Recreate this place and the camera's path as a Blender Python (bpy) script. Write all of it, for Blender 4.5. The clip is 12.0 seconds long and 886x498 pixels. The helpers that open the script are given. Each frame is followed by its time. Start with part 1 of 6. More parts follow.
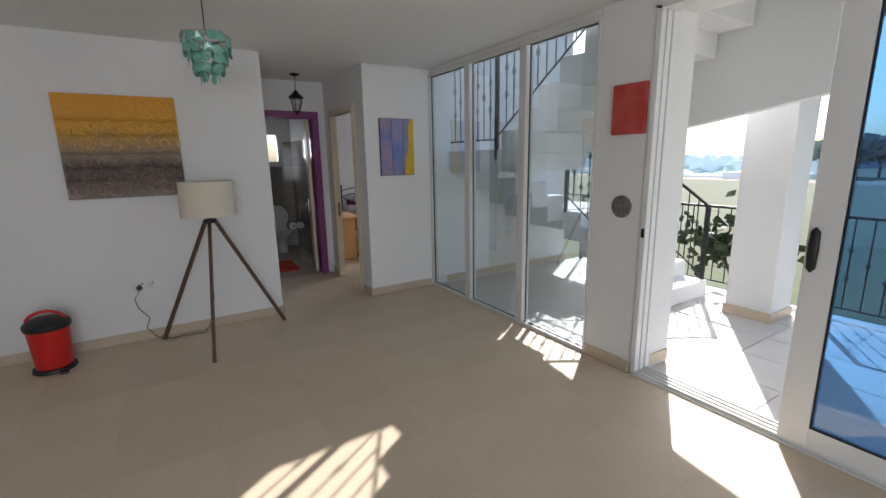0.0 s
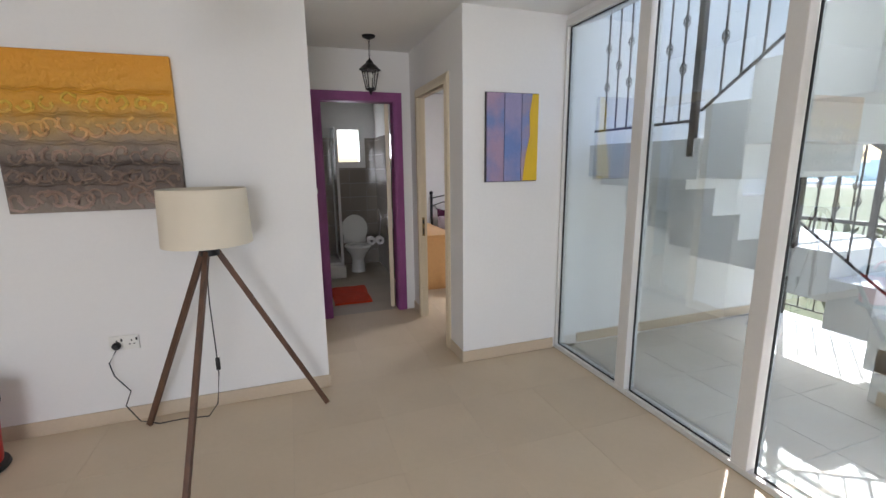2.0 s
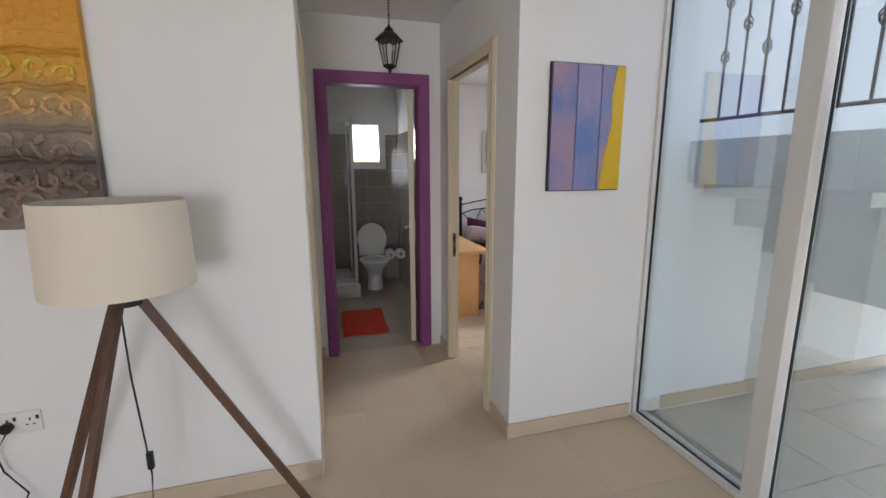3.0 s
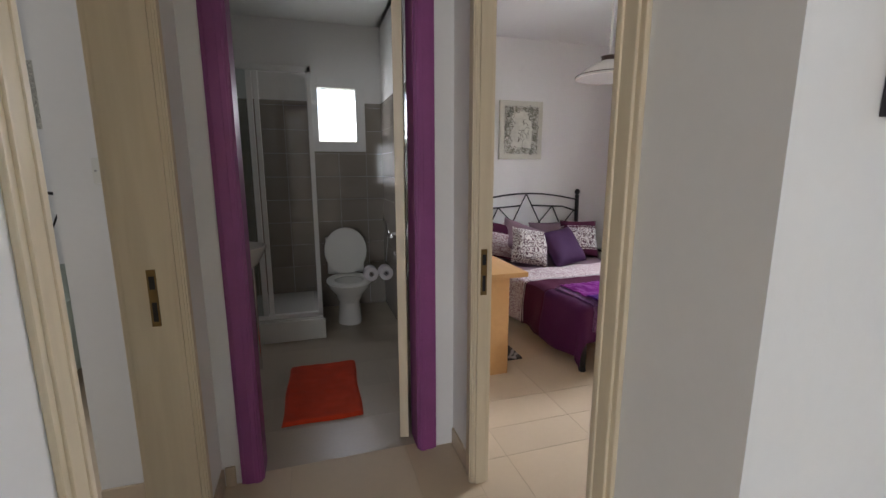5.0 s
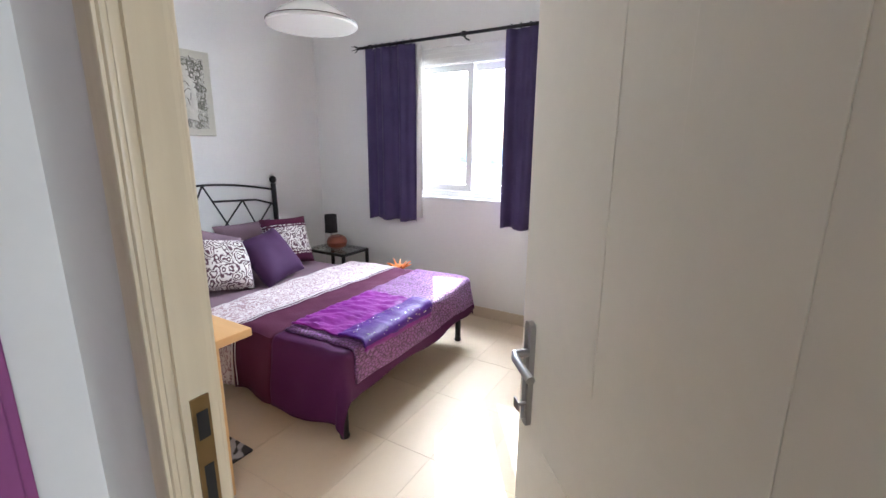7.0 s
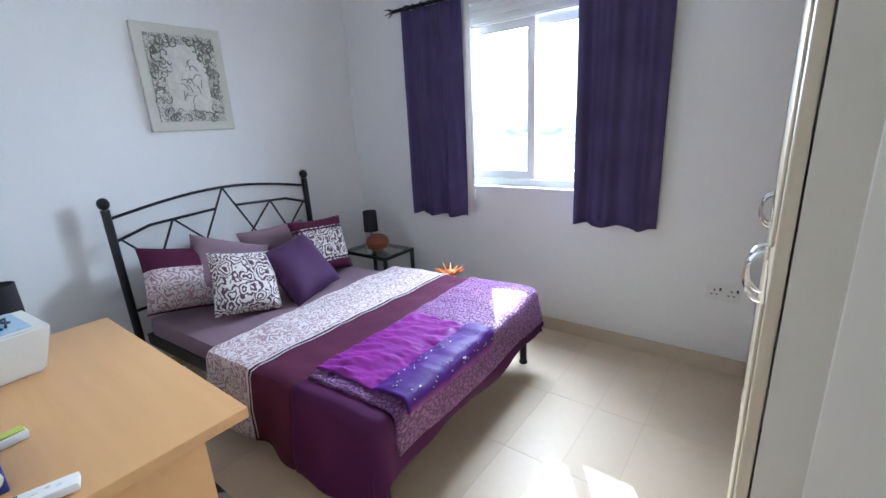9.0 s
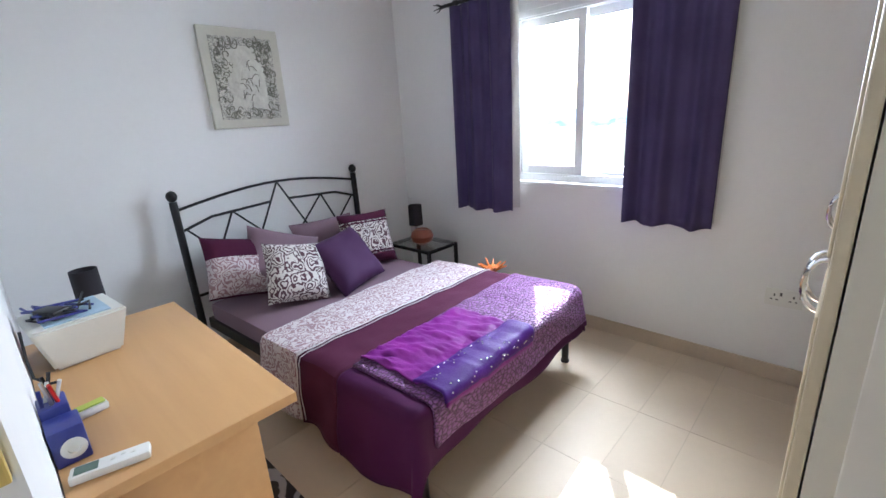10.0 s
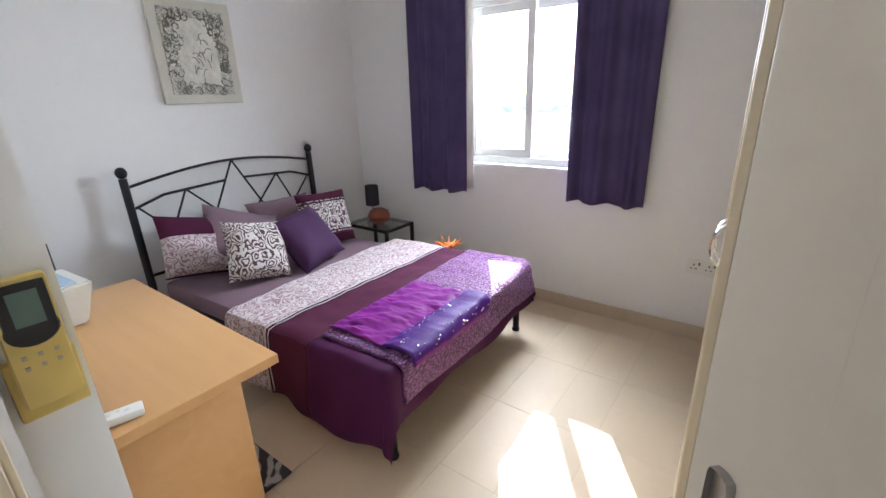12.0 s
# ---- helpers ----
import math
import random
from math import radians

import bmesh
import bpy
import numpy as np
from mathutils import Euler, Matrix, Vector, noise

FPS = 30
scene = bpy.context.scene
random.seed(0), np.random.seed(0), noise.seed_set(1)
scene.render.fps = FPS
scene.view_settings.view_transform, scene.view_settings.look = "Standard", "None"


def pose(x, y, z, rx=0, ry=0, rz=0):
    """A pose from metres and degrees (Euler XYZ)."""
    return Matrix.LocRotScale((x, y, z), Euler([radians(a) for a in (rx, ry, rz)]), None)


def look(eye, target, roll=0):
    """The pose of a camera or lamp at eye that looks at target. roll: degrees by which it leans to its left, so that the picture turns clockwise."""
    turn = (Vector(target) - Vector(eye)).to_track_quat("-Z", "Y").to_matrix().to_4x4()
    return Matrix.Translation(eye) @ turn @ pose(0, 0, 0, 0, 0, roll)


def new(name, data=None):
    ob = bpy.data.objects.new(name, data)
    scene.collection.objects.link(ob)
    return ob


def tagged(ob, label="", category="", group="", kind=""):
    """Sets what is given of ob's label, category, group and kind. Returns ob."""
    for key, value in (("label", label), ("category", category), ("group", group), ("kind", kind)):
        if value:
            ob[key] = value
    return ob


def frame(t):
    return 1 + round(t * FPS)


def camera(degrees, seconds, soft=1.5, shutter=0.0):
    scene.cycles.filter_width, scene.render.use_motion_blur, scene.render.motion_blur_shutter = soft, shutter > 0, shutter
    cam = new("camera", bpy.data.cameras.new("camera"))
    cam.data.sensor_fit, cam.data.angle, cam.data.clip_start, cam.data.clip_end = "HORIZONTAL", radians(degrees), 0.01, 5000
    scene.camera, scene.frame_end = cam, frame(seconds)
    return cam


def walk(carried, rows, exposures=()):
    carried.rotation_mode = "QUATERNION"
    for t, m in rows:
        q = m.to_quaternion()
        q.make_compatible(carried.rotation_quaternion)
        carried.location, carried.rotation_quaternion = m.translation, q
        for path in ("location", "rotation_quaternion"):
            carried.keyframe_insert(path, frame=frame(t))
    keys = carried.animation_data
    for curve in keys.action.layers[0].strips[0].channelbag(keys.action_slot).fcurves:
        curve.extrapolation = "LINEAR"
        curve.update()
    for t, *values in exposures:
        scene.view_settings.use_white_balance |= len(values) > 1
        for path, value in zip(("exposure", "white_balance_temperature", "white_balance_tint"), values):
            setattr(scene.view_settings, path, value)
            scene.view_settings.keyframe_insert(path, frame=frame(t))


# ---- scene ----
cam = camera(91.1, 12.0)
PATH = [
    (0, (0.453, 0.865, 1.513), (1.481, 2.53, 1.104), -1.0),
    (0.5, (0.689, 1.296, 1.516), (1.537, 3.069, 1.142), -0.1),
    (1, (0.919, 1.651, 1.525), (1.618, 3.487, 1.147), -0.2),
    (1.5, (0.996, 2.056, 1.502), (1.677, 3.897, 1.121), -0.2),
    (2, (1.114, 2.473, 1.47), (1.758, 4.326, 1.083), -0.7),
    (2.5, (1.223, 2.903, 1.472), (1.768, 4.79, 1.092), -0.4),
    (3, (1.317, 3.349, 1.465), (1.862, 5.235, 1.086), -0.2),
    (4.8, (1.647, 4.755, 1.276), (2.167, 6.653, 0.92), -0.6),
    (5, (1.664, 4.891, 1.266), (2.241, 6.771, 0.904), -0.1),
    (5.5, (1.655, 5.202, 1.281), (2.599, 6.921, 0.892), 0.9),
    (6, (1.745, 5.436, 1.271), (3.006, 6.935, 0.866), 0.7),
    (6.5, (1.864, 5.642, 1.278), (3.382, 6.874, 0.852), 0.7),
    (8.3, (2.354, 6.121, 1.313), (4.129, 6.886, 0.801), -1.0),
    (8.5, (2.389, 6.137, 1.312), (4.103, 7.02, 0.78), -1.5),
    (9, (2.451, 6.158, 1.327), (3.971, 7.334, 0.771), -3.1),
    (9.5, (2.46, 6.147, 1.339), (3.902, 7.412, 0.773), -2.4),
    (10, (2.448, 6.137, 1.348), (3.825, 7.467, 0.77), -3.6),
    (10.5, (2.447, 6.141, 1.349), (3.823, 7.466, 0.757), -3.3),
    (11, (2.468, 6.171, 1.335), (3.834, 7.492, 0.712), -3.4),
    (11.5, (2.443, 6.197, 1.326), (3.826, 7.495, 0.692), -2.8),
    (12, (2.305, 6.101, 1.349), (3.817, 7.234, 0.693), -1.8),
]

EXPOSURES = [
    (0, 0.72, 6050, 15), (0.5, 0.5, 5900, 13), (1, 0.68, 5900, 12), (1.5, 1.42, 6200, 16), (2, 1.58, 6250, 17), (3, 1.58, 6250, 17),
    (5, 1.55, 6300, 16), (5.5, 1.95, 6200, 14), (6.5, 2.4, 6000, 13), (8.4, 2.2, 5100, 8), (9, 2.1, 5150, 8), (10.2, 2.05, 5550, 10), (11.2, 2.05, 5600, 10), (12, 2.05, 5850, 11),
]
walk(cam, [(t, look(eye, target, roll)) for t, eye, target, roll in PATH], EXPOSURES)

# ---- light: a sunny day, sun from the east-north-east side, sky and added area lamps ----
SUN_WAY = Vector((-0.8385 * math.cos(radians(37.3)), -0.545 * math.cos(radians(37.3)), -math.sin(radians(37.3))))
world = bpy.data.worlds.new("sky")
scene.world = world
world.use_nodes = True
wn = world.node_tree.nodes
sky = wn.new("ShaderNodeTexSky")
sky.sky_type, sky.sun_disc = "NISHITA", False
sky.sun_elevation, sky.sun_rotation = radians(37.3), math.atan2(0.8385, 0.545)
sky.dust_density, sky.air_density = 2.0, 1.0
wn["Background"].inputs["Strength"].default_value = 0.15
world.node_tree.links.new(sky.outputs["Color"], wn["Background"].inputs["Color"])
sun = new("sun", bpy.data.lights.new("sun", "SUN"))
sun.data.energy, sun.data.angle, sun.data.color = 5.0, radians(0.5), (1.0, 0.95, 0.86)
sun.matrix_world = look((20, 20, 20), Vector((20, 20, 20)) + SUN_WAY)


def sky_lamp(name, eye, target, w, h, power):
    """An area lamp added to stand in for daylight."""
    ob = new(name, bpy.data.lights.new(name, "AREA"))
    ob.data.shape, ob.data.size, ob.data.size_y, ob.data.energy = "RECTANGLE", w, h, power
    ob.data.color = (0.93, 0.97, 1.0)
    ob.matrix_world = look(eye, target)
    return ob


# added lamp at the assumed south window, brightens the living room
sky_lamp("sky_fill_south", (-0.2, -2.45, 1.4), (0.2, 4.0, 1.2), 2.2, 1.3, 42)
# added lamp just outside the panes; doubles as the white sky behind them
sky_lamp("sky_fill_bedroom", (5.24, 7.40, 1.71), (4.24, 7.16, 1.25), 1.0, 0.62, 34)
sky_lamp("daylight_bathroom", (1.94, 9.06, 1.74), (1.8, 7.5, 0.9), 0.3, 0.42, 1.7)
# added fill lamp: no window is built in this room
sky_lamp("fill_west_room", (-1.7, 6.2, 1.5), (1.0, 6.2, 1.0), 1.0, 1.0, 6)

# ---- materials ----
def mat(name, col, rough=0.6, metal=0.0, var=0.08, scale=3.0, fine=60.0, bump=0.05, col2=None, spread=0.5, sheen=0.0, coat=0.0, per_object=0.0):
    """A surface with a broad stain and a fine grain; col2: the colour of the stains."""
    m = bpy.data.materials.new(name)
    m.use_nodes = True
    n, l = m.node_tree.nodes, m.node_tree.links
    b = n["Principled BSDF"]
    co = n.new("ShaderNodeTexCoord")
    big, small = n.new("ShaderNodeTexNoise"), n.new("ShaderNodeTexNoise")
    for k, sc, det in ((big, scale, 4.0), (small, fine, 6.0)):
        k.inputs["Scale"].default_value, k.inputs["Detail"].default_value = sc, det
        l.new(co.outputs["Object"], k.inputs["Vector"])
    ramp = n.new("ShaderNodeMapRange")
    ramp.inputs["From Min"].default_value, ramp.inputs["From Max"].default_value = 0.5 - spread / 2, 0.5 + spread / 2
    l.new(big.outputs["Fac"], ramp.inputs["Value"])
    mix = n.new("ShaderNodeMix")
    mix.data_type = "RGBA"
    c2 = col2 or tuple(c * (1 - 2 * var) for c in col)
    mix.inputs[6].default_value, mix.inputs[7].default_value = (*col, 1), (*c2, 1)
    l.new(ramp.outputs["Result"], mix.inputs[0])
    hsv = n.new("ShaderNodeHueSaturation")
    l.new(mix.outputs[2], hsv.inputs["Color"])
    val = n.new("ShaderNodeMapRange")
    val.inputs["To Min"].default_value, val.inputs["To Max"].default_value = 1 - var, 1 + var
    l.new(small.outputs["Fac"], val.inputs["Value"])
    last = val.outputs["Result"]
    if per_object:
        info = n.new("ShaderNodeObjectInfo")
        r2 = n.new("ShaderNodeMapRange")
        r2.inputs["To Min"].default_value, r2.inputs["To Max"].default_value = 1 - per_object, 1 + per_object
        l.new(info.outputs["Random"], r2.inputs["Value"])
        mul = n.new("ShaderNodeMath")
        mul.operation = "MULTIPLY"
        l.new(last, mul.inputs[0])
        l.new(r2.outputs["Result"], mul.inputs[1])
        last = mul.outputs[0]
    l.new(last, hsv.inputs["Value"])
    l.new(hsv.outputs["Color"], b.inputs["Base Color"])
    b.inputs["Roughness"].default_value, b.inputs["Metallic"].default_value = rough, metal
    rr = n.new("ShaderNodeMapRange")
    rr.inputs["To Min"].default_value, rr.inputs["To Max"].default_value = max(0.02, rough * 0.8), min(1, rough * 1.2)
    l.new(big.outputs["Fac"], rr.inputs["Value"])
    l.new(rr.outputs["Result"], b.inputs["Roughness"])
    if bump:
        bp = n.new("ShaderNodeBump")
        bp.inputs["Strength"].default_value, bp.inputs["Distance"].default_value = bump, 0.01
        l.new(small.outputs["Fac"], bp.inputs["Height"])
        l.new(bp.outputs["Normal"], b.inputs["Normal"])
    b.inputs["Sheen Weight"].default_value, b.inputs["Coat Weight"].default_value = sheen, coat
    return m


def nodes_of(m):
    return m.node_tree.nodes, m.node_tree.links, m.node_tree.nodes["Principled BSDF"]


def wood(name, col, dark, rough=0.45, along="Z", scale=7.0):
    m = mat(name, col, rough, var=0.05, fine=90, bump=0.03)
    n, l, b = nodes_of(m)
    co, mp, no = n.new("ShaderNodeTexCoord"), n.new("ShaderNodeMapping"), n.new("ShaderNodeTexNoise")
    s = {"X": (1, 14, 14), "Y": (14, 1, 14), "Z": (14, 14, 1)}[along]
    mp.inputs["Scale"].default_value = s
    no.inputs["Scale"].default_value, no.inputs["Detail"].default_value, no.inputs["Distortion"].default_value = scale / 3, 6, 0.6
    l.new(co.outputs["Object"], mp.inputs["Vector"])
    l.new(mp.outputs["Vector"], no.inputs["Vector"])
    mix = n.new("ShaderNodeMix")
    mix.data_type = "RGBA"
    mix.inputs[6].default_value, mix.inputs[7].default_value = (*col, 1), (*dark, 1)
    mr = n.new("ShaderNodeMapRange")
    mr.inputs["From Min"].default_value, mr.inputs["From Max"].default_value = 0.35, 0.7
    l.new(no.outputs["Fac"], mr.inputs["Value"])
    l.new(mr.outputs["Result"], mix.inputs[0])
    l.new(mix.outputs[2], b.inputs["Base Color"])
    return m


def glass(name, tint=(0.9, 0.96, 0.98), rough=0.0, mirror=0.1):
    """A thin pane: clear, with the gloss of its two faces."""
    m = bpy.data.materials.new(name)
    m.use_nodes = True
    n, l = m.node_tree.nodes, m.node_tree.links
    n.remove(n["Principled BSDF"])
    tr, gl, mx, fr = n.new("ShaderNodeBsdfTransparent"), n.new("ShaderNodeBsdfGlossy"), n.new("ShaderNodeMixShader"), n.new("ShaderNodeLayerWeight")
    pw = n.new("ShaderNodeMath")
    pw.operation = "POWER"
    pw.inputs[1].default_value = 4.0
    tr.inputs["Color"].default_value = (*tint, 1)
    gl.inputs["Roughness"].default_value = rough
    fr.inputs["Blend"].default_value = 0.5
    l.new(fr.outputs["Facing"], pw.inputs[0])
    add = n.new("ShaderNodeMath")
    add.operation, add.use_clamp = "ADD", True
    add.inputs[1].default_value = mirror
    l.new(pw.outputs[0], add.inputs[0])
    l.new(add.outputs[0], mx.inputs["Fac"])
    l.new(tr.outputs[0], mx.inputs[1])
    l.new(gl.outputs[0], mx.inputs[2])
    l.new(mx.outputs[0], n["Material Output"].inputs["Surface"])
    return m


def flowered(name, ground, petal, scale=14.0, amount=0.42, rough=0.8):
    """Cloth printed with flowers and scrolls."""
    m = mat(name, ground, rough, var=0.05, fine=220, bump=0.15, sheen=0.3)
    n, l, b = nodes_of(m)
    co, no, vo, wv = n.new("ShaderNodeTexCoord"), n.new("ShaderNodeTexNoise"), n.new("ShaderNodeTexVoronoi"), n.new("ShaderNodeMath")
    no.inputs["Scale"].default_value, no.inputs["Detail"].default_value = scale * 0.8, 2
    l.new(co.outputs["Object"], no.inputs["Vector"])
    mv = n.new("ShaderNodeMix")
    mv.data_type = "RGBA"
    mv.inputs[0].default_value = 0.09
    l.new(co.outputs["Object"], mv.inputs[6])
    l.new(no.outputs["Color"], mv.inputs[7])
    l.new(mv.outputs[2], vo.inputs["Vector"])
    vo.inputs["Scale"].default_value = scale
    wv.operation = "SINE"
    mul = n.new("ShaderNodeMath")
    mul.operation = "MULTIPLY"
    mul.inputs[1].default_value = 26.0
    l.new(vo.outputs["Distance"], mul.inputs[0])
    l.new(mul.outputs[0], wv.inputs[0])
    n2 = n.new("ShaderNodeTexNoise")
    n2.inputs["Scale"].default_value, n2.inputs["Detail"].default_value = scale * 3.2, 3
    l.new(co.outputs["Object"], n2.inputs["Vector"])
    ad = n.new("ShaderNodeMath")
    ad.operation = "MULTIPLY_ADD"
    ad.inputs[1].default_value, ad.inputs[2].default_value = 0.28, 0.0
    l.new(wv.outputs[0], ad.inputs[0])
    l.new(n2.outputs["Fac"], ad.inputs[2])
    mr = n.new("ShaderNodeMapRange")
    mr.inputs["From Min"].default_value, mr.inputs["From Max"].default_value = 1 - amount - 0.06, 1 - amount + 0.06
    l.new(ad.outputs[0], mr.inputs["Value"])
    mix = n.new("ShaderNodeMix")
    mix.data_type = "RGBA"
    mix.inputs[6].default_value, mix.inputs[7].default_value = (*ground, 1), (*petal, 1)
    l.new(mr.outputs["Result"], mix.inputs[0])
    l.new(mix.outputs[2], b.inputs["Base Color"])
    return m


def quilted(name, col, col2, rough=0.4):
    """Crinkled satin: a web of raised cells, in the darker col2 along their edges."""
    m = mat(name, col, rough, var=0.06, fine=120, bump=0.0)
    n, l, b = nodes_of(m)
    co, vo = n.new("ShaderNodeTexCoord"), n.new("ShaderNodeTexVoronoi")
    vo.feature = "DISTANCE_TO_EDGE"
    vo.inputs["Scale"].default_value = 64
    mp = n.new("ShaderNodeMapping")
    mp.inputs["Scale"].default_value = (0.62, 1.0, 1.0)
    l.new(co.outputs["Object"], mp.inputs["Vector"])
    l.new(mp.outputs["Vector"], vo.inputs["Vector"])
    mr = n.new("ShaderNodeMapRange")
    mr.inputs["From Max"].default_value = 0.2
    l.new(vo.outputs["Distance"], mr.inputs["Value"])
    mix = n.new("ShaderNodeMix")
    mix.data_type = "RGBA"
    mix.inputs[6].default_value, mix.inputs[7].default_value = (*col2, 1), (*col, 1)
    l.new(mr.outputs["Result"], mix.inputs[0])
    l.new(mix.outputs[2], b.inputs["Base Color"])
    bp = n.new("ShaderNodeBump")
    bp.inputs["Strength"].default_value, bp.inputs["Distance"].default_value = 0.8, 0.006
    l.new(mr.outputs["Result"], bp.inputs["Height"])
    l.new(bp.outputs["Normal"], b.inputs["Normal"])
    return m


M_WALL = mat("white_wall_paint", (0.80, 0.79, 0.77), 0.75, var=0.02, scale=1.2, fine=45, bump=0.06)
M_CEIL = mat("white_ceiling_paint", (0.82, 0.82, 0.80), 0.8, var=0.015, scale=1.0, fine=40, bump=0.05)
M_EXT = mat("exterior_white_render", (0.80, 0.80, 0.79), 0.85, var=0.04, scale=1.0, fine=70, bump=0.2, col2=(0.72, 0.72, 0.71))
M_GROUT = mat("floor_grout", (0.56, 0.46, 0.335), 0.8, var=0.08)
M_TILE = mat("beige_floor_tile", (0.66, 0.545, 0.40), 0.5, var=0.03, scale=2.2, fine=30, bump=0.01, col2=(0.62, 0.505, 0.365), per_object=0.025)
M_TILE.node_tree.nodes["Principled BSDF"].inputs["Specular IOR Level"].default_value = 0.28
M_SKIRT = mat("beige_skirting_tile", (0.60, 0.49, 0.36), 0.35, var=0.06, scale=5, bump=0.02)
M_PORCH = mat("pale_porch_tile", (0.68, 0.655, 0.61), 0.5, var=0.05, scale=3, col2=(0.61, 0.58, 0.53), per_object=0.04)
M_BATHFLOOR = mat("grey_beige_bath_floor_tile", (0.47, 0.40, 0.31), 0.3, var=0.05, scale=2, per_object=0.03)
M_BATHTILE = mat("taupe_bath_wall_tile", (0.30, 0.265, 0.225), 0.06, var=0.04, scale=3, bump=0.01, per_object=0.04)
M_PVC = mat("white_pvc_frame", (0.78, 0.78, 0.76), 0.35, var=0.02)
M_ALU = mat("pale_aluminium_frame", (0.72, 0.71, 0.68), 0.4, var=0.03, scale=2)
M_GASKET = mat("black_rubber", (0.012, 0.012, 0.013), 0.6)
M_GLASS = glass("window_glass", (0.90, 0.97, 1.0), 0.0, 0.23)
M_GLASS_BLUE = glass("blue_tinted_glass", (0.34, 0.54, 0.76), 0.0, 0.12)
M_GLASS_CLEAR = glass("clear_glass", (0.97, 0.98, 0.98), 0.0, 0.02)
M_FROST = glass("shower_glass", (0.85, 0.89, 0.88), 0.15, 0.03)
M_CREAM = wood("cream_door_laminate", (0.71, 0.61, 0.445), (0.65, 0.55, 0.39), 0.4)
M_LEAF = mat("cream_white_door_paint", (0.79, 0.73, 0.62), 0.45, var=0.03, scale=2, fine=30)
M_PURPLE = mat("purple_gloss_paint", (0.31, 0.075, 0.25), 0.52, var=0.08, scale=4, col2=(0.22, 0.055, 0.185))
M_BRASS = mat("worn_brass", (0.32, 0.21, 0.09), 0.45, 0.9, var=0.2, scale=30)
M_CHROME = mat("chrome", (0.75, 0.75, 0.76), 0.15, 1.0, var=0.02)
M_STEEL = mat("brushed_steel", (0.45, 0.44, 0.43), 0.35, 1.0, var=0.06)
M_BLACK = mat("black_metal", (0.012, 0.012, 0.013), 0.4, 0.3, var=0.1)
M_IRON = mat("dark_grey_iron", (0.045, 0.043, 0.042), 0.5, 0.6, var=0.15, scale=20)
M_PLASTIC_W = mat("white_plastic", (0.76, 0.75, 0.70), 0.4, var=0.02)
M_PLASTIC_B = mat("black_plastic", (0.013, 0.013, 0.014), 0.45)
M_RED = mat("red_plastic", (0.62, 0.018, 0.012), 0.35, var=0.05)
M_LEGWOOD = wood("dark_stained_leg_wood", (0.13, 0.062, 0.035), (0.075, 0.036, 0.022), 0.5)
M_DESK = wood("beech_laminate", (0.62, 0.36, 0.15), (0.58, 0.33, 0.135), 0.4, "Y", 5)
M_CERAMIC = mat("white_ceramic", (0.78, 0.77, 0.73), 0.1, var=0.01, coat=0.5)
M_ORANGE = mat("orange_red_towelling", (0.86, 0.06, 0.006), 0.95, var=0.12, scale=14, fine=260, bump=0.9, sheen=0.08)
M_PLUM = mat("plum_cotton", (0.075, 0.012, 0.038), 0.8, var=0.07, fine=260, bump=0.12)
M_PLUM_SATIN = mat("plum_satin", (0.062, 0.008, 0.054), 0.75, var=0.1, fine=180, bump=0.1)
M_PURPLE_CUSHION = mat("purple_velvet", (0.052, 0.010, 0.064), 0.8, var=0.1, fine=240, bump=0.15)
M_MAUVE = mat("mauve_cotton", (0.235, 0.150, 0.185), 0.85, var=0.05, fine=240, bump=0.15)
M_FLOWER = flowered("plum_flowers_on_white_cotton", (0.66, 0.62, 0.58), (0.085, 0.03, 0.045), 16.5, 0.46)
M_PAISLEY = flowered("mauve_paisley_on_pale_cotton", (0.60, 0.53, 0.53), (0.31, 0.18, 0.20), 18, 0.47)
M_STRIPE = mat("white_ribbon", (0.70, 0.66, 0.66), 0.6, fine=200)
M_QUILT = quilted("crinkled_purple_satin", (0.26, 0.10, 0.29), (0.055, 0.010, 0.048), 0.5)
M_MAGENTA = mat("magenta_satin", (0.23, 0.024, 0.235), 0.42, var=0.1, scale=8, fine=140, bump=0.2, col2=(0.155, 0.015, 0.18))
M_VIOLET = mat("violet_satin", (0.072, 0.010, 0.19), 0.52, var=0.1, scale=8, fine=140, bump=0.2)
for m_ in (M_MAGENTA, M_VIOLET, M_PLUM_SATIN, M_PLUM):
    m_.node_tree.nodes["Principled BSDF"].inputs["Specular IOR Level"].default_value = 0.2
M_CURTAIN = mat("dark_purple_curtain", (0.058, 0.040, 0.120), 0.8, var=0.1, scale=6, fine=200, bump=0.15)
M_LINING = mat("pale_curtain_lining", (0.72, 0.70, 0.66), 0.85, fine=200)
M_SHADE = mat("cream_linen_shade", (0.74, 0.67, 0.54), 0.9, var=0.03, fine=240, bump=0.2)
M_DARKSHADE = mat("charcoal_lamp_shade", (0.022, 0.019, 0.024), 0.8, fine=240, bump=0.2)

# ---- builders ----
def box(bm, x0, x1, y0, y1, z0, z1, bevel=0.0):
    vs = [bm.verts.new((x, y, z)) for z in (z0, z1) for y in (y0, y1) for x in (x0, x1)]
    fs = [bm.faces.new([vs[i] for i in q]) for q in ((0, 2, 3, 1), (4, 5, 7, 6), (0, 1, 5, 4), (1, 3, 7, 5), (3, 2, 6, 7), (2, 0, 4, 6))]
    if bevel:
        bmesh.ops.bevel(bm, geom=list({e for f in fs for e in f.edges}), offset=bevel, segments=2, profile=0.6, affect="EDGES")
    return bm


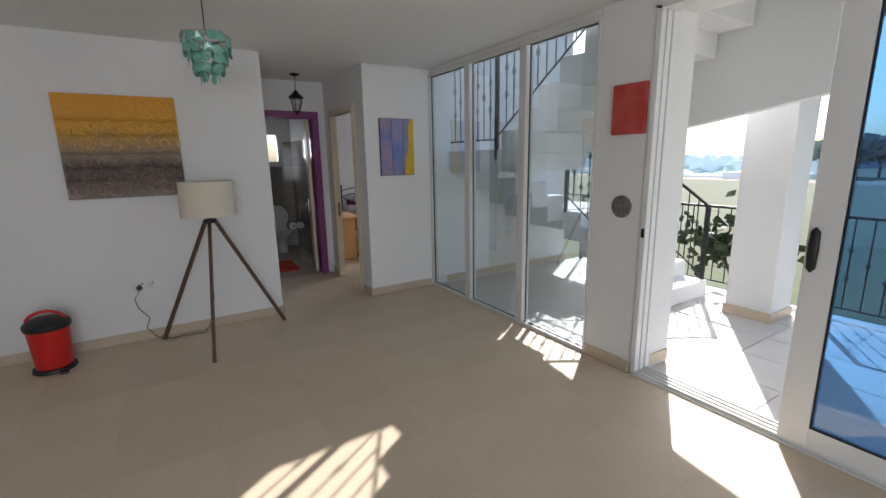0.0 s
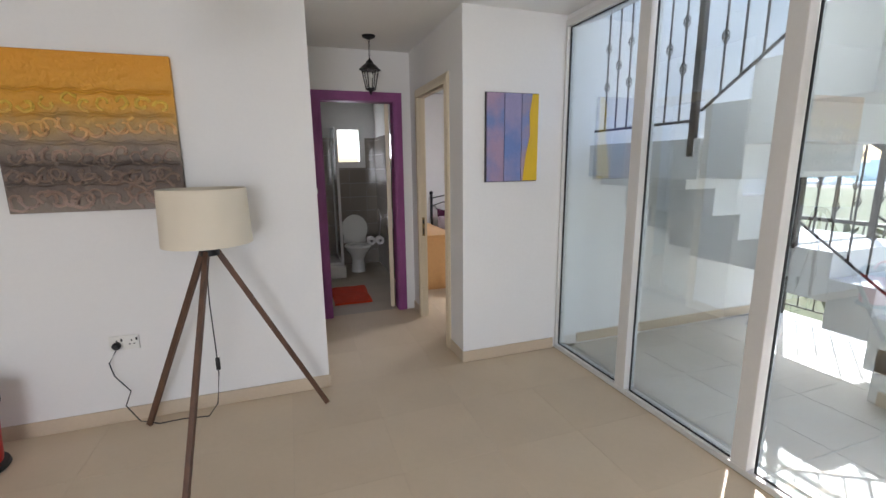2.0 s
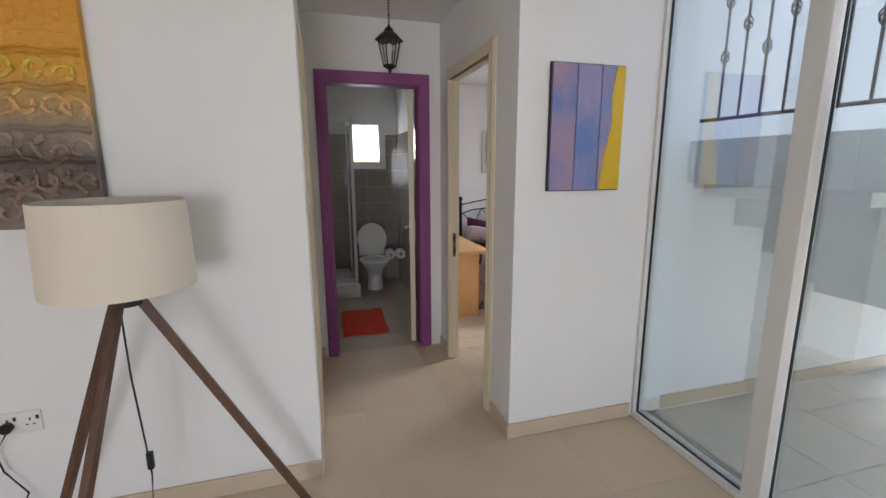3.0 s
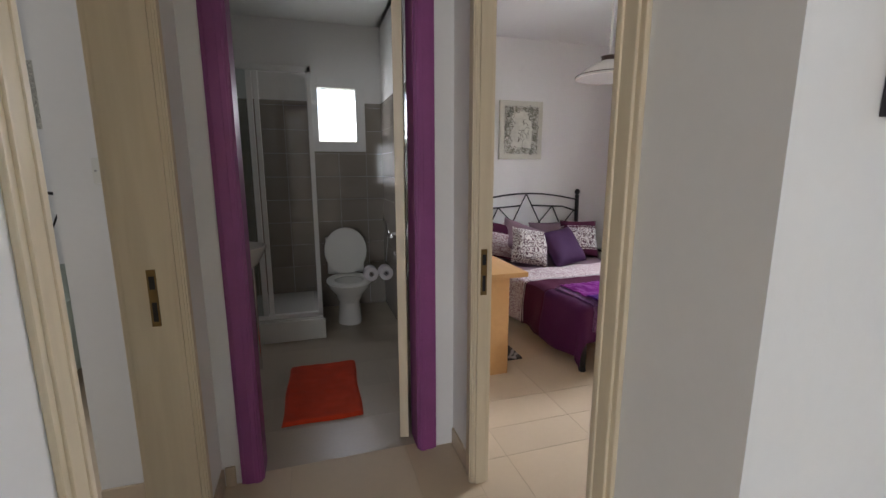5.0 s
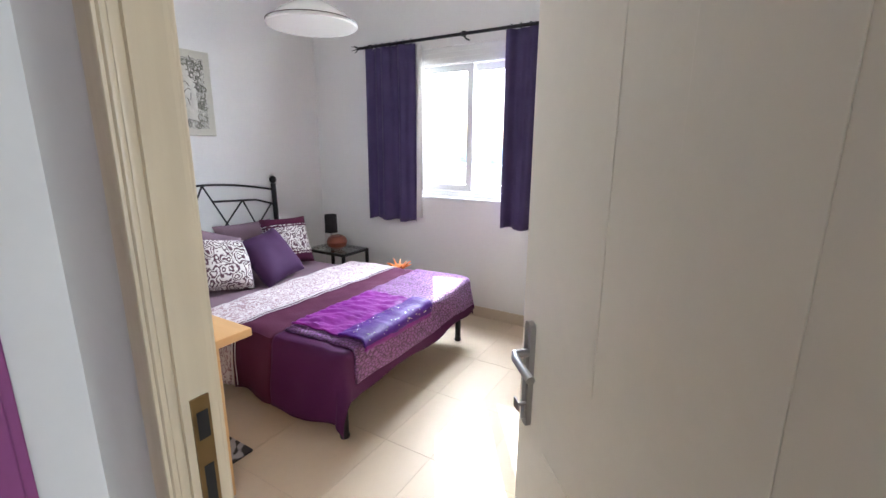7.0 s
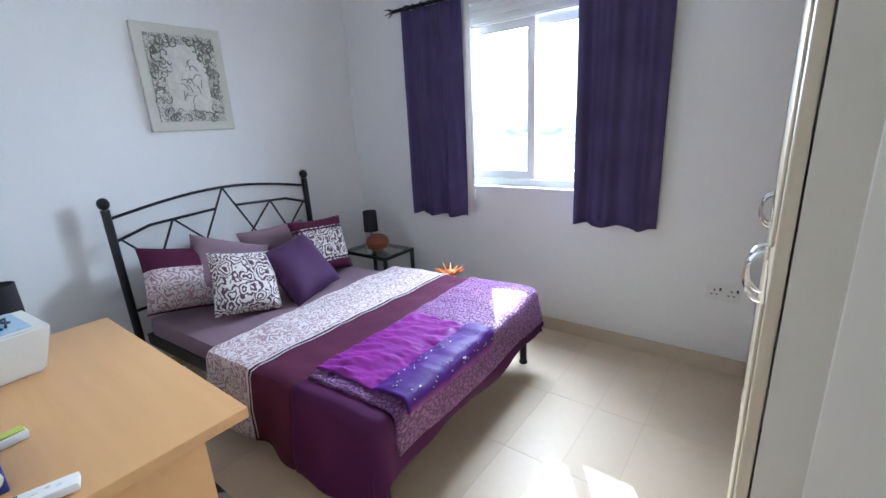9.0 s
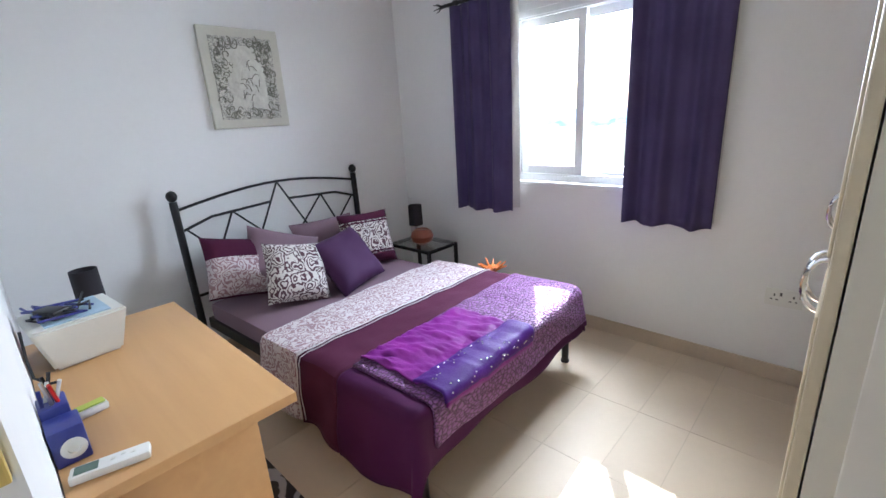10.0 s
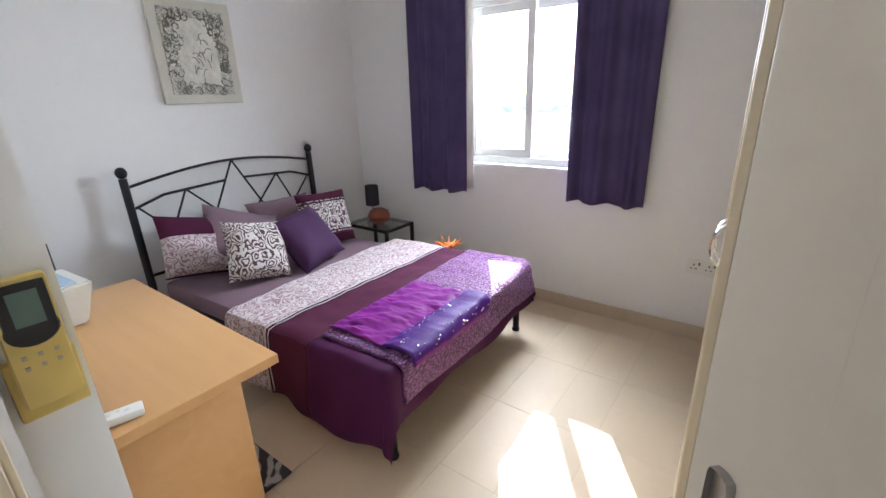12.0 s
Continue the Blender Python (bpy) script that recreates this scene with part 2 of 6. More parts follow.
def slab(bm, m, sx, sy, sz, bevel=0.0):
    """A box of that size, centred on the pose m."""
    before = set(bm.verts)
    box(bm, -sx / 2, sx / 2, -sy / 2, sy / 2, -sz / 2, sz / 2, bevel)
    bmesh.ops.transform(bm, matrix=m, verts=[v for v in bm.verts if v not in before])
    return bm


def tube(bm, pts, r, seg=8, r2=None, closed=False):
    """A round bar along points."""
    pts = [Vector(p) for p in pts]
    rings = []
    for i, p in enumerate(pts):
        a = pts[i - 1] if i else (pts[-1] if closed else p)
        c = pts[i + 1] if i < len(pts) - 1 else (pts[0] if closed else p)
        d = (c - a).normalized()
        u = d.orthogonal() if abs(d.z) > 0.95 else d.cross(Vector((0, 0, 1)))
        u.normalize()
        w = d.cross(u)
        k = r if r2 is None else r + (r2 - r) * i / max(1, len(pts) - 1)
        rings.append([bm.verts.new(p + (u * math.cos(2 * math.pi * j / seg) + w * math.sin(2 * math.pi * j / seg)) * k) for j in range(seg)])
    for i in range(len(rings) - (0 if closed else 1)):
        a, b = rings[i], rings[(i + 1) % len(rings)]
        for j in range(seg):
            bm.faces.new((a[j], a[(j + 1) % seg], b[(j + 1) % seg], b[j]))
    if not closed:
        bm.faces.new(rings[0][::-1])
        bm.faces.new(rings[-1])
    return bm


def lathe(bm, centre, profile, seg=24, sx=1.0, sy=1.0):
    """A turned shape: profile of (radius, height)."""
    rings = []
    for r, z in profile:
        rings.append([bm.verts.new((centre[0] + sx * r * math.cos(2 * math.pi * j / seg), centre[1] + sy * r * math.sin(2 * math.pi * j / seg), centre[2] + z)) for j in range(seg)])
    for a, b in zip(rings, rings[1:]):
        for j in range(seg):
            bm.faces.new((a[j], a[(j + 1) % seg], b[(j + 1) % seg], b[j]))
    if profile[0][0] > 0:
        bm.faces.new(rings[0][::-1])
    if profile[-1][0] > 0:
        bm.faces.new(rings[-1])
    return bm


def ball(bm, c, r, sz=1.0, seg=14):
    k = 8
    return lathe(bm, c, [(r * max(0.02, math.sin(math.pi * i / k)), -r * sz * math.cos(math.pi * i / k)) for i in range(k + 1)], seg)


def sheet(bm, fn, nu, nv):
    g = [[bm.verts.new(fn(i / nu, j / nv)) for j in range(nv + 1)] for i in range(nu + 1)]
    for i in range(nu):
        for j in range(nv):
            bm.faces.new((g[i][j], g[i + 1][j], g[i + 1][j + 1], g[i][j + 1]))
    return bm


def mesh_of(name, bm, material, smooth=False):
    bmesh.ops.recalc_face_normals(bm, faces=bm.faces)
    me = bpy.data.meshes.new(name)
    bm.to_mesh(me)
    bm.free()
    for mt in material if isinstance(material, (list, tuple)) else [material]:
        me.materials.append(mt)
    if smooth:
        me.polygons.foreach_set("use_smooth", [True] * len(me.polygons))
        me.set_sharp_from_angle(angle=radians(38))
    return me


def thing(name, at, label, category, group=""):
    ob = new(name)
    ob.empty_display_size = 0.1
    ob.location = at
    return tagged(ob, label, category, group)


def part(name, bm, material, parent, label="", smooth=True, thick=0.0):
    """Links a bmesh, in world metres, as one mesh under a thing or a part."""
    ob = new(name, mesh_of(name, bm, material, smooth))
    ob.parent = parent
    base = parent
    if base.type == "EMPTY":
        ob.matrix_parent_inverse = Matrix.Translation(-Vector(base.location))
    if thick:
        md = ob.modifiers.new("thickness", "SOLIDIFY")
        md.thickness, md.offset = thick, 0
    return tagged(ob, label)


def structure(name, bm, material, label="", category="", smooth=False):
    return tagged(new(name, mesh_of(name, bm, material, smooth)), label, category or name.split("_")[0], kind="structure")


def bx(*a, **k):
    return box(bmesh.new(), *a, **k)


# ---- the shell ----
H = 2.48          # ceiling
XG = 3.05         # glass wall, inner face
YN = 5.29         # wall between living room and bedrooms
bm = bmesh.new()
box(bm, -3.2, 1.27, YN, YN + 0.14, 0, H)
structure("wall_north", bm, M_WALL, "white painted living room wall", "wall")
bm = bmesh.new()
box(bm, 2.25, XG + 0.2, YN + 0.015, YN + 0.155, 0, H)
box(bm, XG + 0.2, 5.35, YN + 0.03, YN + 0.155, -0.1, 2.66)
box(bm, 2.25, XG + 0.2, YN + 0.03, YN + 0.155, H + 0.16, 2.66)
structure("wall_bedroom_south", bm, M_WALL, "white painted wall with a blue picture", "wall")
bm = bmesh.new()
box(bm, -3.34, -3.2, -2.6, YN + 0.14, 0, H)
structure("wall_west", bm, M_WALL, "white painted wall", "wall")
bm = bmesh.new()                                     # south wall with a wide window opening behind the start of the walk
box(bm, -3.2, -1.35, -2.6, -2.46, 0, H)
box(bm, 0.95, XG, -2.6, -2.46, 0, H)
box(bm, -1.35, 0.95, -2.6, -2.46, 0, 0.75)
box(bm, -1.35, 0.95, -2.6, -2.46, 2.1, H)
structure("wall_south", bm, M_WALL, "white painted wall", "wall")
bm = bmesh.new()                                     # east side: head beam, pier between glass and sliding door, blind end
box(bm, XG, XG + 0.2, 2.995, YN + 0.015, 2.445, H + 0.16)
box(bm, XG + 0.003, XG + 0.44, 2.585, 2.985, -0.1, H + 0.16)
box(bm, XG, XG + 0.44, -0.15, 2.585, 2.40, H + 0.16)
box(bm, XG, XG + 0.44, -2.6, -0.15, -0.1, H + 0.16)
structure("wall_east", bm, M_WALL, "white pier and beam around the glazing", "wall")
bm = bmesh.new()
box(bm, -3.34, XG + 0.2, -2.6, YN + 0.14, H, H + 0.16)
box(bm, 1.13, 2.36, YN + 0.14, 6.645, H, H + 0.16)
structure("ceiling_living", bm, M_CEIL, "plain white ceiling", "ceiling")
# corridor
bm = bmesh.new()                                     # left wall of the corridor with a door opening
box(bm, 1.13, 1.27, YN + 0.14, 5.67, 0, H)
box(bm, 1.13, 1.27, 6.375, 6.645, 0, H)
box(bm, 1.13, 1.27, 5.67, 6.375, 2.08, H)
structure("wall_corridor_west", bm, M_WALL, "white corridor wall", "wall")
bm = bmesh.new()                                     # right wall of the corridor with the bedroom door
box(bm, 2.25, 2.30, YN + 0.155, 5.607, 0, H)
box(bm, 2.25, 2.30, 6.39, 6.645, 0, H)
box(bm, 2.25, 2.30, 5.607, 6.39, 2.08, H)
structure("wall_corridor_east", bm, M_WALL, "white corridor wall", "wall")
bm = bmesh.new()                                     # bathroom front wall with its doorway
box(bm, 0.86, 1.39, 6.645, 6.77, 0, H)
box(bm, 2.115, 2.329, 6.645, 6.77, 0, H)
box(bm, 1.39, 2.115, 6.645, 6.77, 2.07, H)
structure("wall_bathroom_front", bm, M_WALL, "white wall at the corridor's end", "wall")
bm = bmesh.new()
box(bm, 2.33, 2.405, 6.70, 8.95, 0, H)
structure("wall_bathroom_east", bm, M_WALL, "white wall between bathroom and bedroom", "wall")
bm = bmesh.new()
box(bm, 0.86, 0.9, 6.77, 8.95, 0, H)
box(bm, 0.78, 0.859, 8.5, 8.95, 0, H)
structure("wall_bathroom_west", bm, M_WALL, "white bathroom wall", "wall")
bm = bmesh.new()                                     # bathroom back wall with a small window
box(bm, 0.78, 1.74, 8.95, 9.11, 0, H)
box(bm, 2.14, 2.4055, 8.951, 9.11, 0, H)
box(bm, 1.74, 2.14, 8.95, 9.11, 0, 1.46)
box(bm, 1.74, 2.14, 8.95, 9.11, 2.0, H)
structure("wall_bathroom_back", bm, M_WALL, "white bathroom wall with a small window", "wall")
bm = bmesh.new()
box(bm, 0.78, 2.329, 6.77, 9.11, H, H + 0.16)
structure("ceiling_bathroom", bm, M_CEIL, "plain white ceiling", "ceiling")
# bedroom
XW, YB = 4.90, 8.88
bm = bmesh.new()
WY0, WY1, WZ0, WZ1 = 6.90, 7.82, 0.92, 2.0
box(bm, XW, XW + 0.2, YN + 0.155, WY0, -0.1, 2.66)
box(bm, XW, XW + 0.2, WY1, YB + 0.2, -0.1, 2.66)
box(bm, XW, XW + 0.2, WY0, WY1, -0.1, WZ0)
box(bm, XW, XW + 0.2, WY0, WY1, WZ1, 2.66)
structure("wall_bedroom_east", bm, M_WALL, "white bedroom wall with a sliding window", "wall")
bm = bmesh.new()
box(bm, 2.406, XW, YB, YB + 0.2, 0, H)
structure("wall_bedroom_north", bm, M_WALL, "white bedroom wall behind the bed", "wall")
bm = bmesh.new()
box(bm, 2.30, XW, YN + 0.155, YB + 0.2, H, H + 0.16)
structure("ceiling_bedroom", bm, M_CEIL, "plain white ceiling", "ceiling")
# second bedroom beyond the corridor's left door
bm = bmesh.new()
box(bm, -2.0, -1.86, YN + 0.14, 9.2, 0, H)
box(bm, -1.86, 0.78, 9.06, 9.2, 0, H)
structure("wall_west_room", bm, M_WALL, "white wall of the second bedroom", "wall")
bm = bmesh.new()
box(bm, -2.0, 1.13, YN + 0.14, 6.645, H, H + 0.16)
box(bm, -2.0, 0.86, 6.645, 9.2, H, H + 0.16)
structure("ceiling_west_room", bm, M_CEIL, "plain white ceiling", "ceiling")
# floor bed under all tiles
bm = bmesh.new()
box(bm, -3.34, XG, -2.6, YB + 0.3, -0.12, -0.0012)
box(bm, XG, XW + 0.2, YN + 0.155, YB + 0.2, -0.12, -0.0012)
floor = structure("floor", bm, M_GROUT, "beige tiled floor with fine joints", "floor")

# ---- skirting ----
def skirting(x0, x1, y0, y1):
    structure("baseboard", bx(x0, x1, y0, y1, 0.0, 0.085, bevel=0.003), M_SKIRT, "beige tile skirting", "baseboard")


skirting(-3.2, 1.268, YN - 0.012, YN - 0.001)
skirting(1.268, 1.28, YN - 0.012, 5.622)
skirting(2.2395, XG - 0.03, YN + 0.002, YN + 0.013)
skirting(2.239, 2.2495, YN + 0.014, 5.557)
skirting(2.239, 2.2495, 6.438, 6.632)
skirting(XG - 0.01, XG + 0.002, 2.60, 2.98)
skirting(XG - 0.01, XG + 0.43, 2.572, 2.584)
skirting(XW - 0.012, XW - 0.001, 6.15, YB - 0.001)
skirting(2.46, XW - 0.013, YB - 0.012, YB - 0.001)
skirting(3.26, 5.35, YN + 0.018, YN + 0.029)
skirting(1.282, 1.32, 6.633, 6.644)
skirting(0.862, 1.128, 6.633, 6.644)
skirting(1.268, 1.28, 6.424, 6.632)
skirting(-3.199, -3.188, -2.45, YN - 0.013)

# ---- glass wall ----
PANES = ((5.30, 4.605), (4.513, 3.795), (3.706, 2.995))
glazing = thing("window_wall", (XG, 4.15, 0), "floor-to-ceiling fixed glazing in pale aluminium", "window")
glazing["kind"] = "structure"
bm = bmesh.new()
for y0, y1 in ((4.605, 4.513), (3.795, 3.706)):
    box(bm, XG - 0.012, XG + 0.07, y1 + 0.004, y0 - 0.004, 0.03, 2.40, bevel=0.004)
box(bm, XG - 0.012, XG + 0.07, 2.988, 5.304, 0.0, 0.03)
box(bm, XG - 0.012, XG + 0.07, 2.988, 5.304, 2.40, 2.444)
box(bm, XG - 0.012, XG + 0.07, 5.285, 5.304, 0.03, 2.40)
box(bm, XG - 0.012, XG + 0.07, 2.988, 3.0, 0.03, 2.40)
part("window_frame", bm, M_ALU, glazing, "pale aluminium mullions", smooth=False)
for y0, y1 in PANES:
    p = part("pane", bx(XG + 0.025, XG + 0.031, y1 + 0.004, y0 - 0.016, 0.035, 2.395), M_GLASS, glazing, "slightly reflecting glass", smooth=False)
    p.visible_shadow = False
    bm = bmesh.new()
    for a in (y1 + 0.002, y0 - 0.022):
        box(bm, XG + 0.012, XG + 0.024, a, a + 0.005, 0.03, 2.40)
    for z in (0.03, 2.394):
        box(bm, XG + 0.012, XG + 0.024, y1 + 0.008, y0 - 0.022, z, z + 0.005)
    part("gasket", bm, M_GASKET, glazing, "black rubber seal", smooth=False)

# ---- sliding door to the porch ----
slider = thing("door_sliding", (XG + 0.1, 1.2, 0), "white aluminium sliding door standing open to the porch", "door")
slider["kind"] = "structure"
bm = bmesh.new()
box(bm, XG - 0.01, XG + 0.16, -0.15, 2.58, -0.005, 0.012)
for dx in (0.01, 0.05, 0.09, 0.13):
    box(bm, XG + dx, XG + dx + 0.012, -0.15, 2.58, 0.012, 0.03)
part("track", bm, M_ALU, slider, "grooved aluminium floor track", smooth=False)
bm = bmesh.new()
for dx in (-0.01, 0.05, 0.11):
    box(bm, XG + dx, XG + dx + 0.045, 2.545, 2.582, 0.03, 2.38, bevel=0.004)
box(bm, XG - 0.01, XG + 0.16, -0.15, 2.58, 2.36, 2.40)
part("door_frame", bm, M_PVC, slider, smooth=False)
part("latch", bx(XG - 0.016, XG - 0.010, 2.55, 2.572, 0.98, 1.04, bevel=0.002), M_PLASTIC_B, slider, "black latch keeper")
bm = bmesh.new()
S0, S1 = 0.72, 1.70
box(bm, XG + 0.0, XG + 0.045, S1 - 0.13, S1, 0.032, 2.35, bevel=0.006)
box(bm, XG + 0.0, XG + 0.045, S0 - 0.13, S0, 0.032, 2.35, bevel=0.006)
box(bm, XG + 0.002, XG + 0.043, S0, S1 - 0.13, 0.032, 0.14)
box(bm, XG + 0.002, XG + 0.043, S0, S1 - 0.13, 2.25, 2.35)
sash = part("sash", bm, M_PVC, slider, "white sash frame", smooth=False)
p = part("pane", bx(XG + 0.02, XG + 0.026, S0, S1 - 0.13, 0.14, 2.25), M_GLASS_BLUE, sash, smooth=False)
p.visible_shadow = False
bm = bmesh.new()
box(bm, XG - 0.002, XG + 0.019, S1 - 0.137, S1 - 0.131, 0.14, 2.25)
box(bm, XG - 0.002, XG + 0.019, S0, S1 - 0.137, 0.14, 0.147)
part("gasket", bm, M_GASKET, sash, smooth=False)
bm = bmesh.new()
lathe(bm, (XG - 0.012, S1 - 0.035, 1.05), [(0.004, -0.11), (0.02, -0.09), (0.024, 0), (0.02, 0.09), (0.004, 0.11)], 12, 0.7, 1.0)
part("handle", bm, M_PLASTIC_B, sash, "black grip")
bm = bmesh.new()
box(bm, XG + 0.06, XG + 0.105, -0.15, -0.02, 0.032, 2.35, bevel=0.006)
box(bm, XG + 0.06, XG + 0.105, 0.64, 0.77, 0.032, 2.35, bevel=0.006)
box(bm, XG + 0.062, XG + 0.103, -0.02, 0.64, 0.032, 0.14)
box(bm, XG + 0.062, XG + 0.103, -0.02, 0.64, 2.25, 2.35)
sash2 = part("sash", bm, M_PVC, slider, smooth=False)
p = part("pane", bx(XG + 0.08, XG + 0.086, -0.02, 0.64, 0.14, 2.25), M_GLASS_BLUE, sash2, smooth=False)
p.visible_shadow = False

# ---- south window, unseen and assumed; only the glass reflects it ----
win = thing("window_south", (-0.2, -2.53, 0.75), "wide white-framed window assumed behind the walk", "window")
win["kind"] = "structure"
bm = bmesh.new()
for x in (-1.35, -0.23, 0.89):
    box(bm, x, x + 0.06, -2.56, -2.5, 0.75, 2.1)
for z in (0.75, 2.04):
    box(bm, -1.29, 0.89, -2.555, -2.505, z, z + 0.06)
part("window_frame", bm, M_PVC, win, smooth=False)
p = part("pane", bx(-1.29, 0.89, -2.533, -2.528, 0.81, 2.04), M_GLASS_CLEAR, win, smooth=False)
p.visible_shadow = False

# ---- bedroom sliding window ----
win = thing("window_bedroom", (XW + 0.1, 7.36, WZ0), "white two-leaf sliding window with bright view", "window")
win["kind"] = "structure"
bm = bmesh.new()
box(bm, XW + 0.03, XW + 0.14, WY0, WY0 + 0.05, WZ0, WZ1)
box(bm, XW + 0.03, XW + 0.14, WY1 - 0.05, WY1, WZ0, WZ1)
box(bm, XW + 0.03, XW + 0.14, WY0 + 0.05, WY1 - 0.05, WZ0, WZ0 + 0.045)
box(bm, XW + 0.03, XW + 0.14, WY0 + 0.05, WY1 - 0.05, WZ1 - 0.12, WZ1)
for k in range(3):
    box(bm, XW + 0.022, XW + 0.03, WY0 + 0.05, WY1 - 0.05, WZ1 - 0.11 + 0.037 * k, WZ1 - 0.085 + 0.037 * k)
part("window_frame", bm, M_PVC, win, smooth=False)
for y0, y1, x in ((7.345, 7.77, XW + 0.05), (6.95, 7.415, XW + 0.095)):
    bm = bmesh.new()
    z0, z1 = WZ0 + 0.045, WZ1 - 0.12
    box(bm, x, x + 0.035, y0, y0 + 0.05, z0, z1, bevel=0.003)
    box(bm, x, x + 0.035, y1 - 0.05, y1, z0, z1, bevel=0.003)
    box(bm, x + 0.001, x + 0.034, y0 + 0.05, y1 - 0.05, z0, z0 + 0.05)
    box(bm, x + 0.001, x + 0.034, y0 + 0.05, y1 - 0.05, z1 - 0.05, z1)
    s = part("sash", bm, M_PVC, win, smooth=False)
    p = part("pane", bx(x + 0.015, x + 0.02, y0 + 0.05, y1 - 0.05, z0 + 0.05, z1 - 0.05), M_GLASS_CLEAR, s, smooth=False)
    p.visible_shadow = False
part("window_sill", bx(XW - 0.02, XW + 0.03, WY0 - 0.02, WY1 + 0.02, WZ0 - 0.025, WZ0 - 0.001, bevel=0.004), M_PVC, win, smooth=False)

# ---- bathroom window ----
win = thing("window_bathroom", (1.94, 9.0, 1.46), "small white-framed frosted window", "window")
win["kind"] = "structure"
bm = bmesh.new()
box(bm, 1.70, 1.78, 8.93, 9.02, 1.42, 2.04, bevel=0.004)
box(bm, 2.10, 2.18, 8.93, 9.02, 1.42, 2.04, bevel=0.004)
box(bm, 1.78, 2.10, 8.931, 9.02, 1.42, 1.505)
box(bm, 1.78, 2.10, 8.931, 9.02, 1.955, 2.04)
part("window_frame", bm, M_PVC, win, smooth=False)
p = part("pane", bx(1.78, 2.10, 8.985, 8.99, 1.505, 1.955), M_GLASS_CLEAR, win, smooth=False)
p.visible_shadow = False

# ---- doors ----
def door_frame(name, label, material, x_or_y, a0, a1, w0, w1, top, along, trim=0.075):
    """A lining through a wall and a moulded architrave on both faces. along: the axis of the opening's width."""
    d = thing(name, ((a0 + a1) / 2, (w0 + w1) / 2, 0) if along == "x" else ((w0 + w1) / 2, (a0 + a1) / 2, 0), label, "door")
    d["kind"] = "structure"

    def put(bm, p0, p1, q0, q1, z0, z1, bev=0.0):
        if along == "x":
            box(bm, p0, p1, q0, q1, z0, z1, bev)
        else:
            box(bm, q0, q1, p0, p1, z0, z1, bev)
    for p0, p1, z0, z1 in ((a0, a0 + 0.035, 0, top), (a1 - 0.035, a1, 0, top), (a0 + 0.035, a1 - 0.035, top - 0.035, top)):
        bm = bmesh.new()
        put(bm, p0, p1, w0, w1, z0, z1)
        part("door_lining", bm, material, d, smooth=False)
    for s, q in ((-1, w0), (1, w1)):
        for inset, th in ((0.0, 0.012), (0.014, 0.018), (0.05, 0.022)):
            q0, q1 = sorted((q, q + s * th))
            o, k, zt = trim - inset, inset * 0.2, top - 0.03 + inset * 0.2
            for p0, p1, z0, z1 in ((a0 - o + 0.03, a0 + 0.03 - k, 0, zt), (a1 - 0.03 + k, a1 + o - 0.03, 0, zt), (a0 - o + 0.03, a1 + o - 0.03, top - 0.03, top + o - 0.03)):
                bm = bmesh.new()
                put(bm, p0, p1, q0, q1, z0, z1, 0.003)
                part("architrave", bm, material, d, smooth=False)
    return d


d1 = door_frame("door_bathroom", "purple-painted bathroom door frame", M_PURPLE, 0, 1.39, 2.115, 6.645, 6.77, 2.07, "x", 0.08)
d2 = door_frame("door_bedroom", "cream laminate bedroom door standing half open", M_CREAM, 0, 5.607, 6.39, 2.25, 2.29, 2.07, "y")
d3 = door_frame("door_west_room", "cream laminate door frame of the second bedroom", M_CREAM, 0, 5.67, 6.375, 1.13, 1.27, 2.07, "y")


def strike(parent, x, y, s):
    bm = bx(x - 0.012, x + 0.012, min(y, y + s * 0.003), max(y, y + s * 0.003), 0.80, 0.975)
    pl = part("strike_plate", bm, M_BRASS, parent, "worn brass strike plate", smooth=False)
    y2 = y + s * 0.003
    part("latch_hole", bx(x - 0.007, x + 0.008, min(y2, y2 + s * 0.001), max(y2, y2 + s * 0.001), 0.915, 0.955), M_PLASTIC_B, pl, smooth=False)
    part("bolt_hole", bx(x - 0.006, x + 0.007, min(y2, y2 + s * 0.001), max(y2, y2 + s * 0.001), 0.815, 0.875), M_PLASTIC_B, pl, smooth=False)


strike(d2, 2.272, 6.355, -1)
strike(d3, 1.205, 6.34, -1)


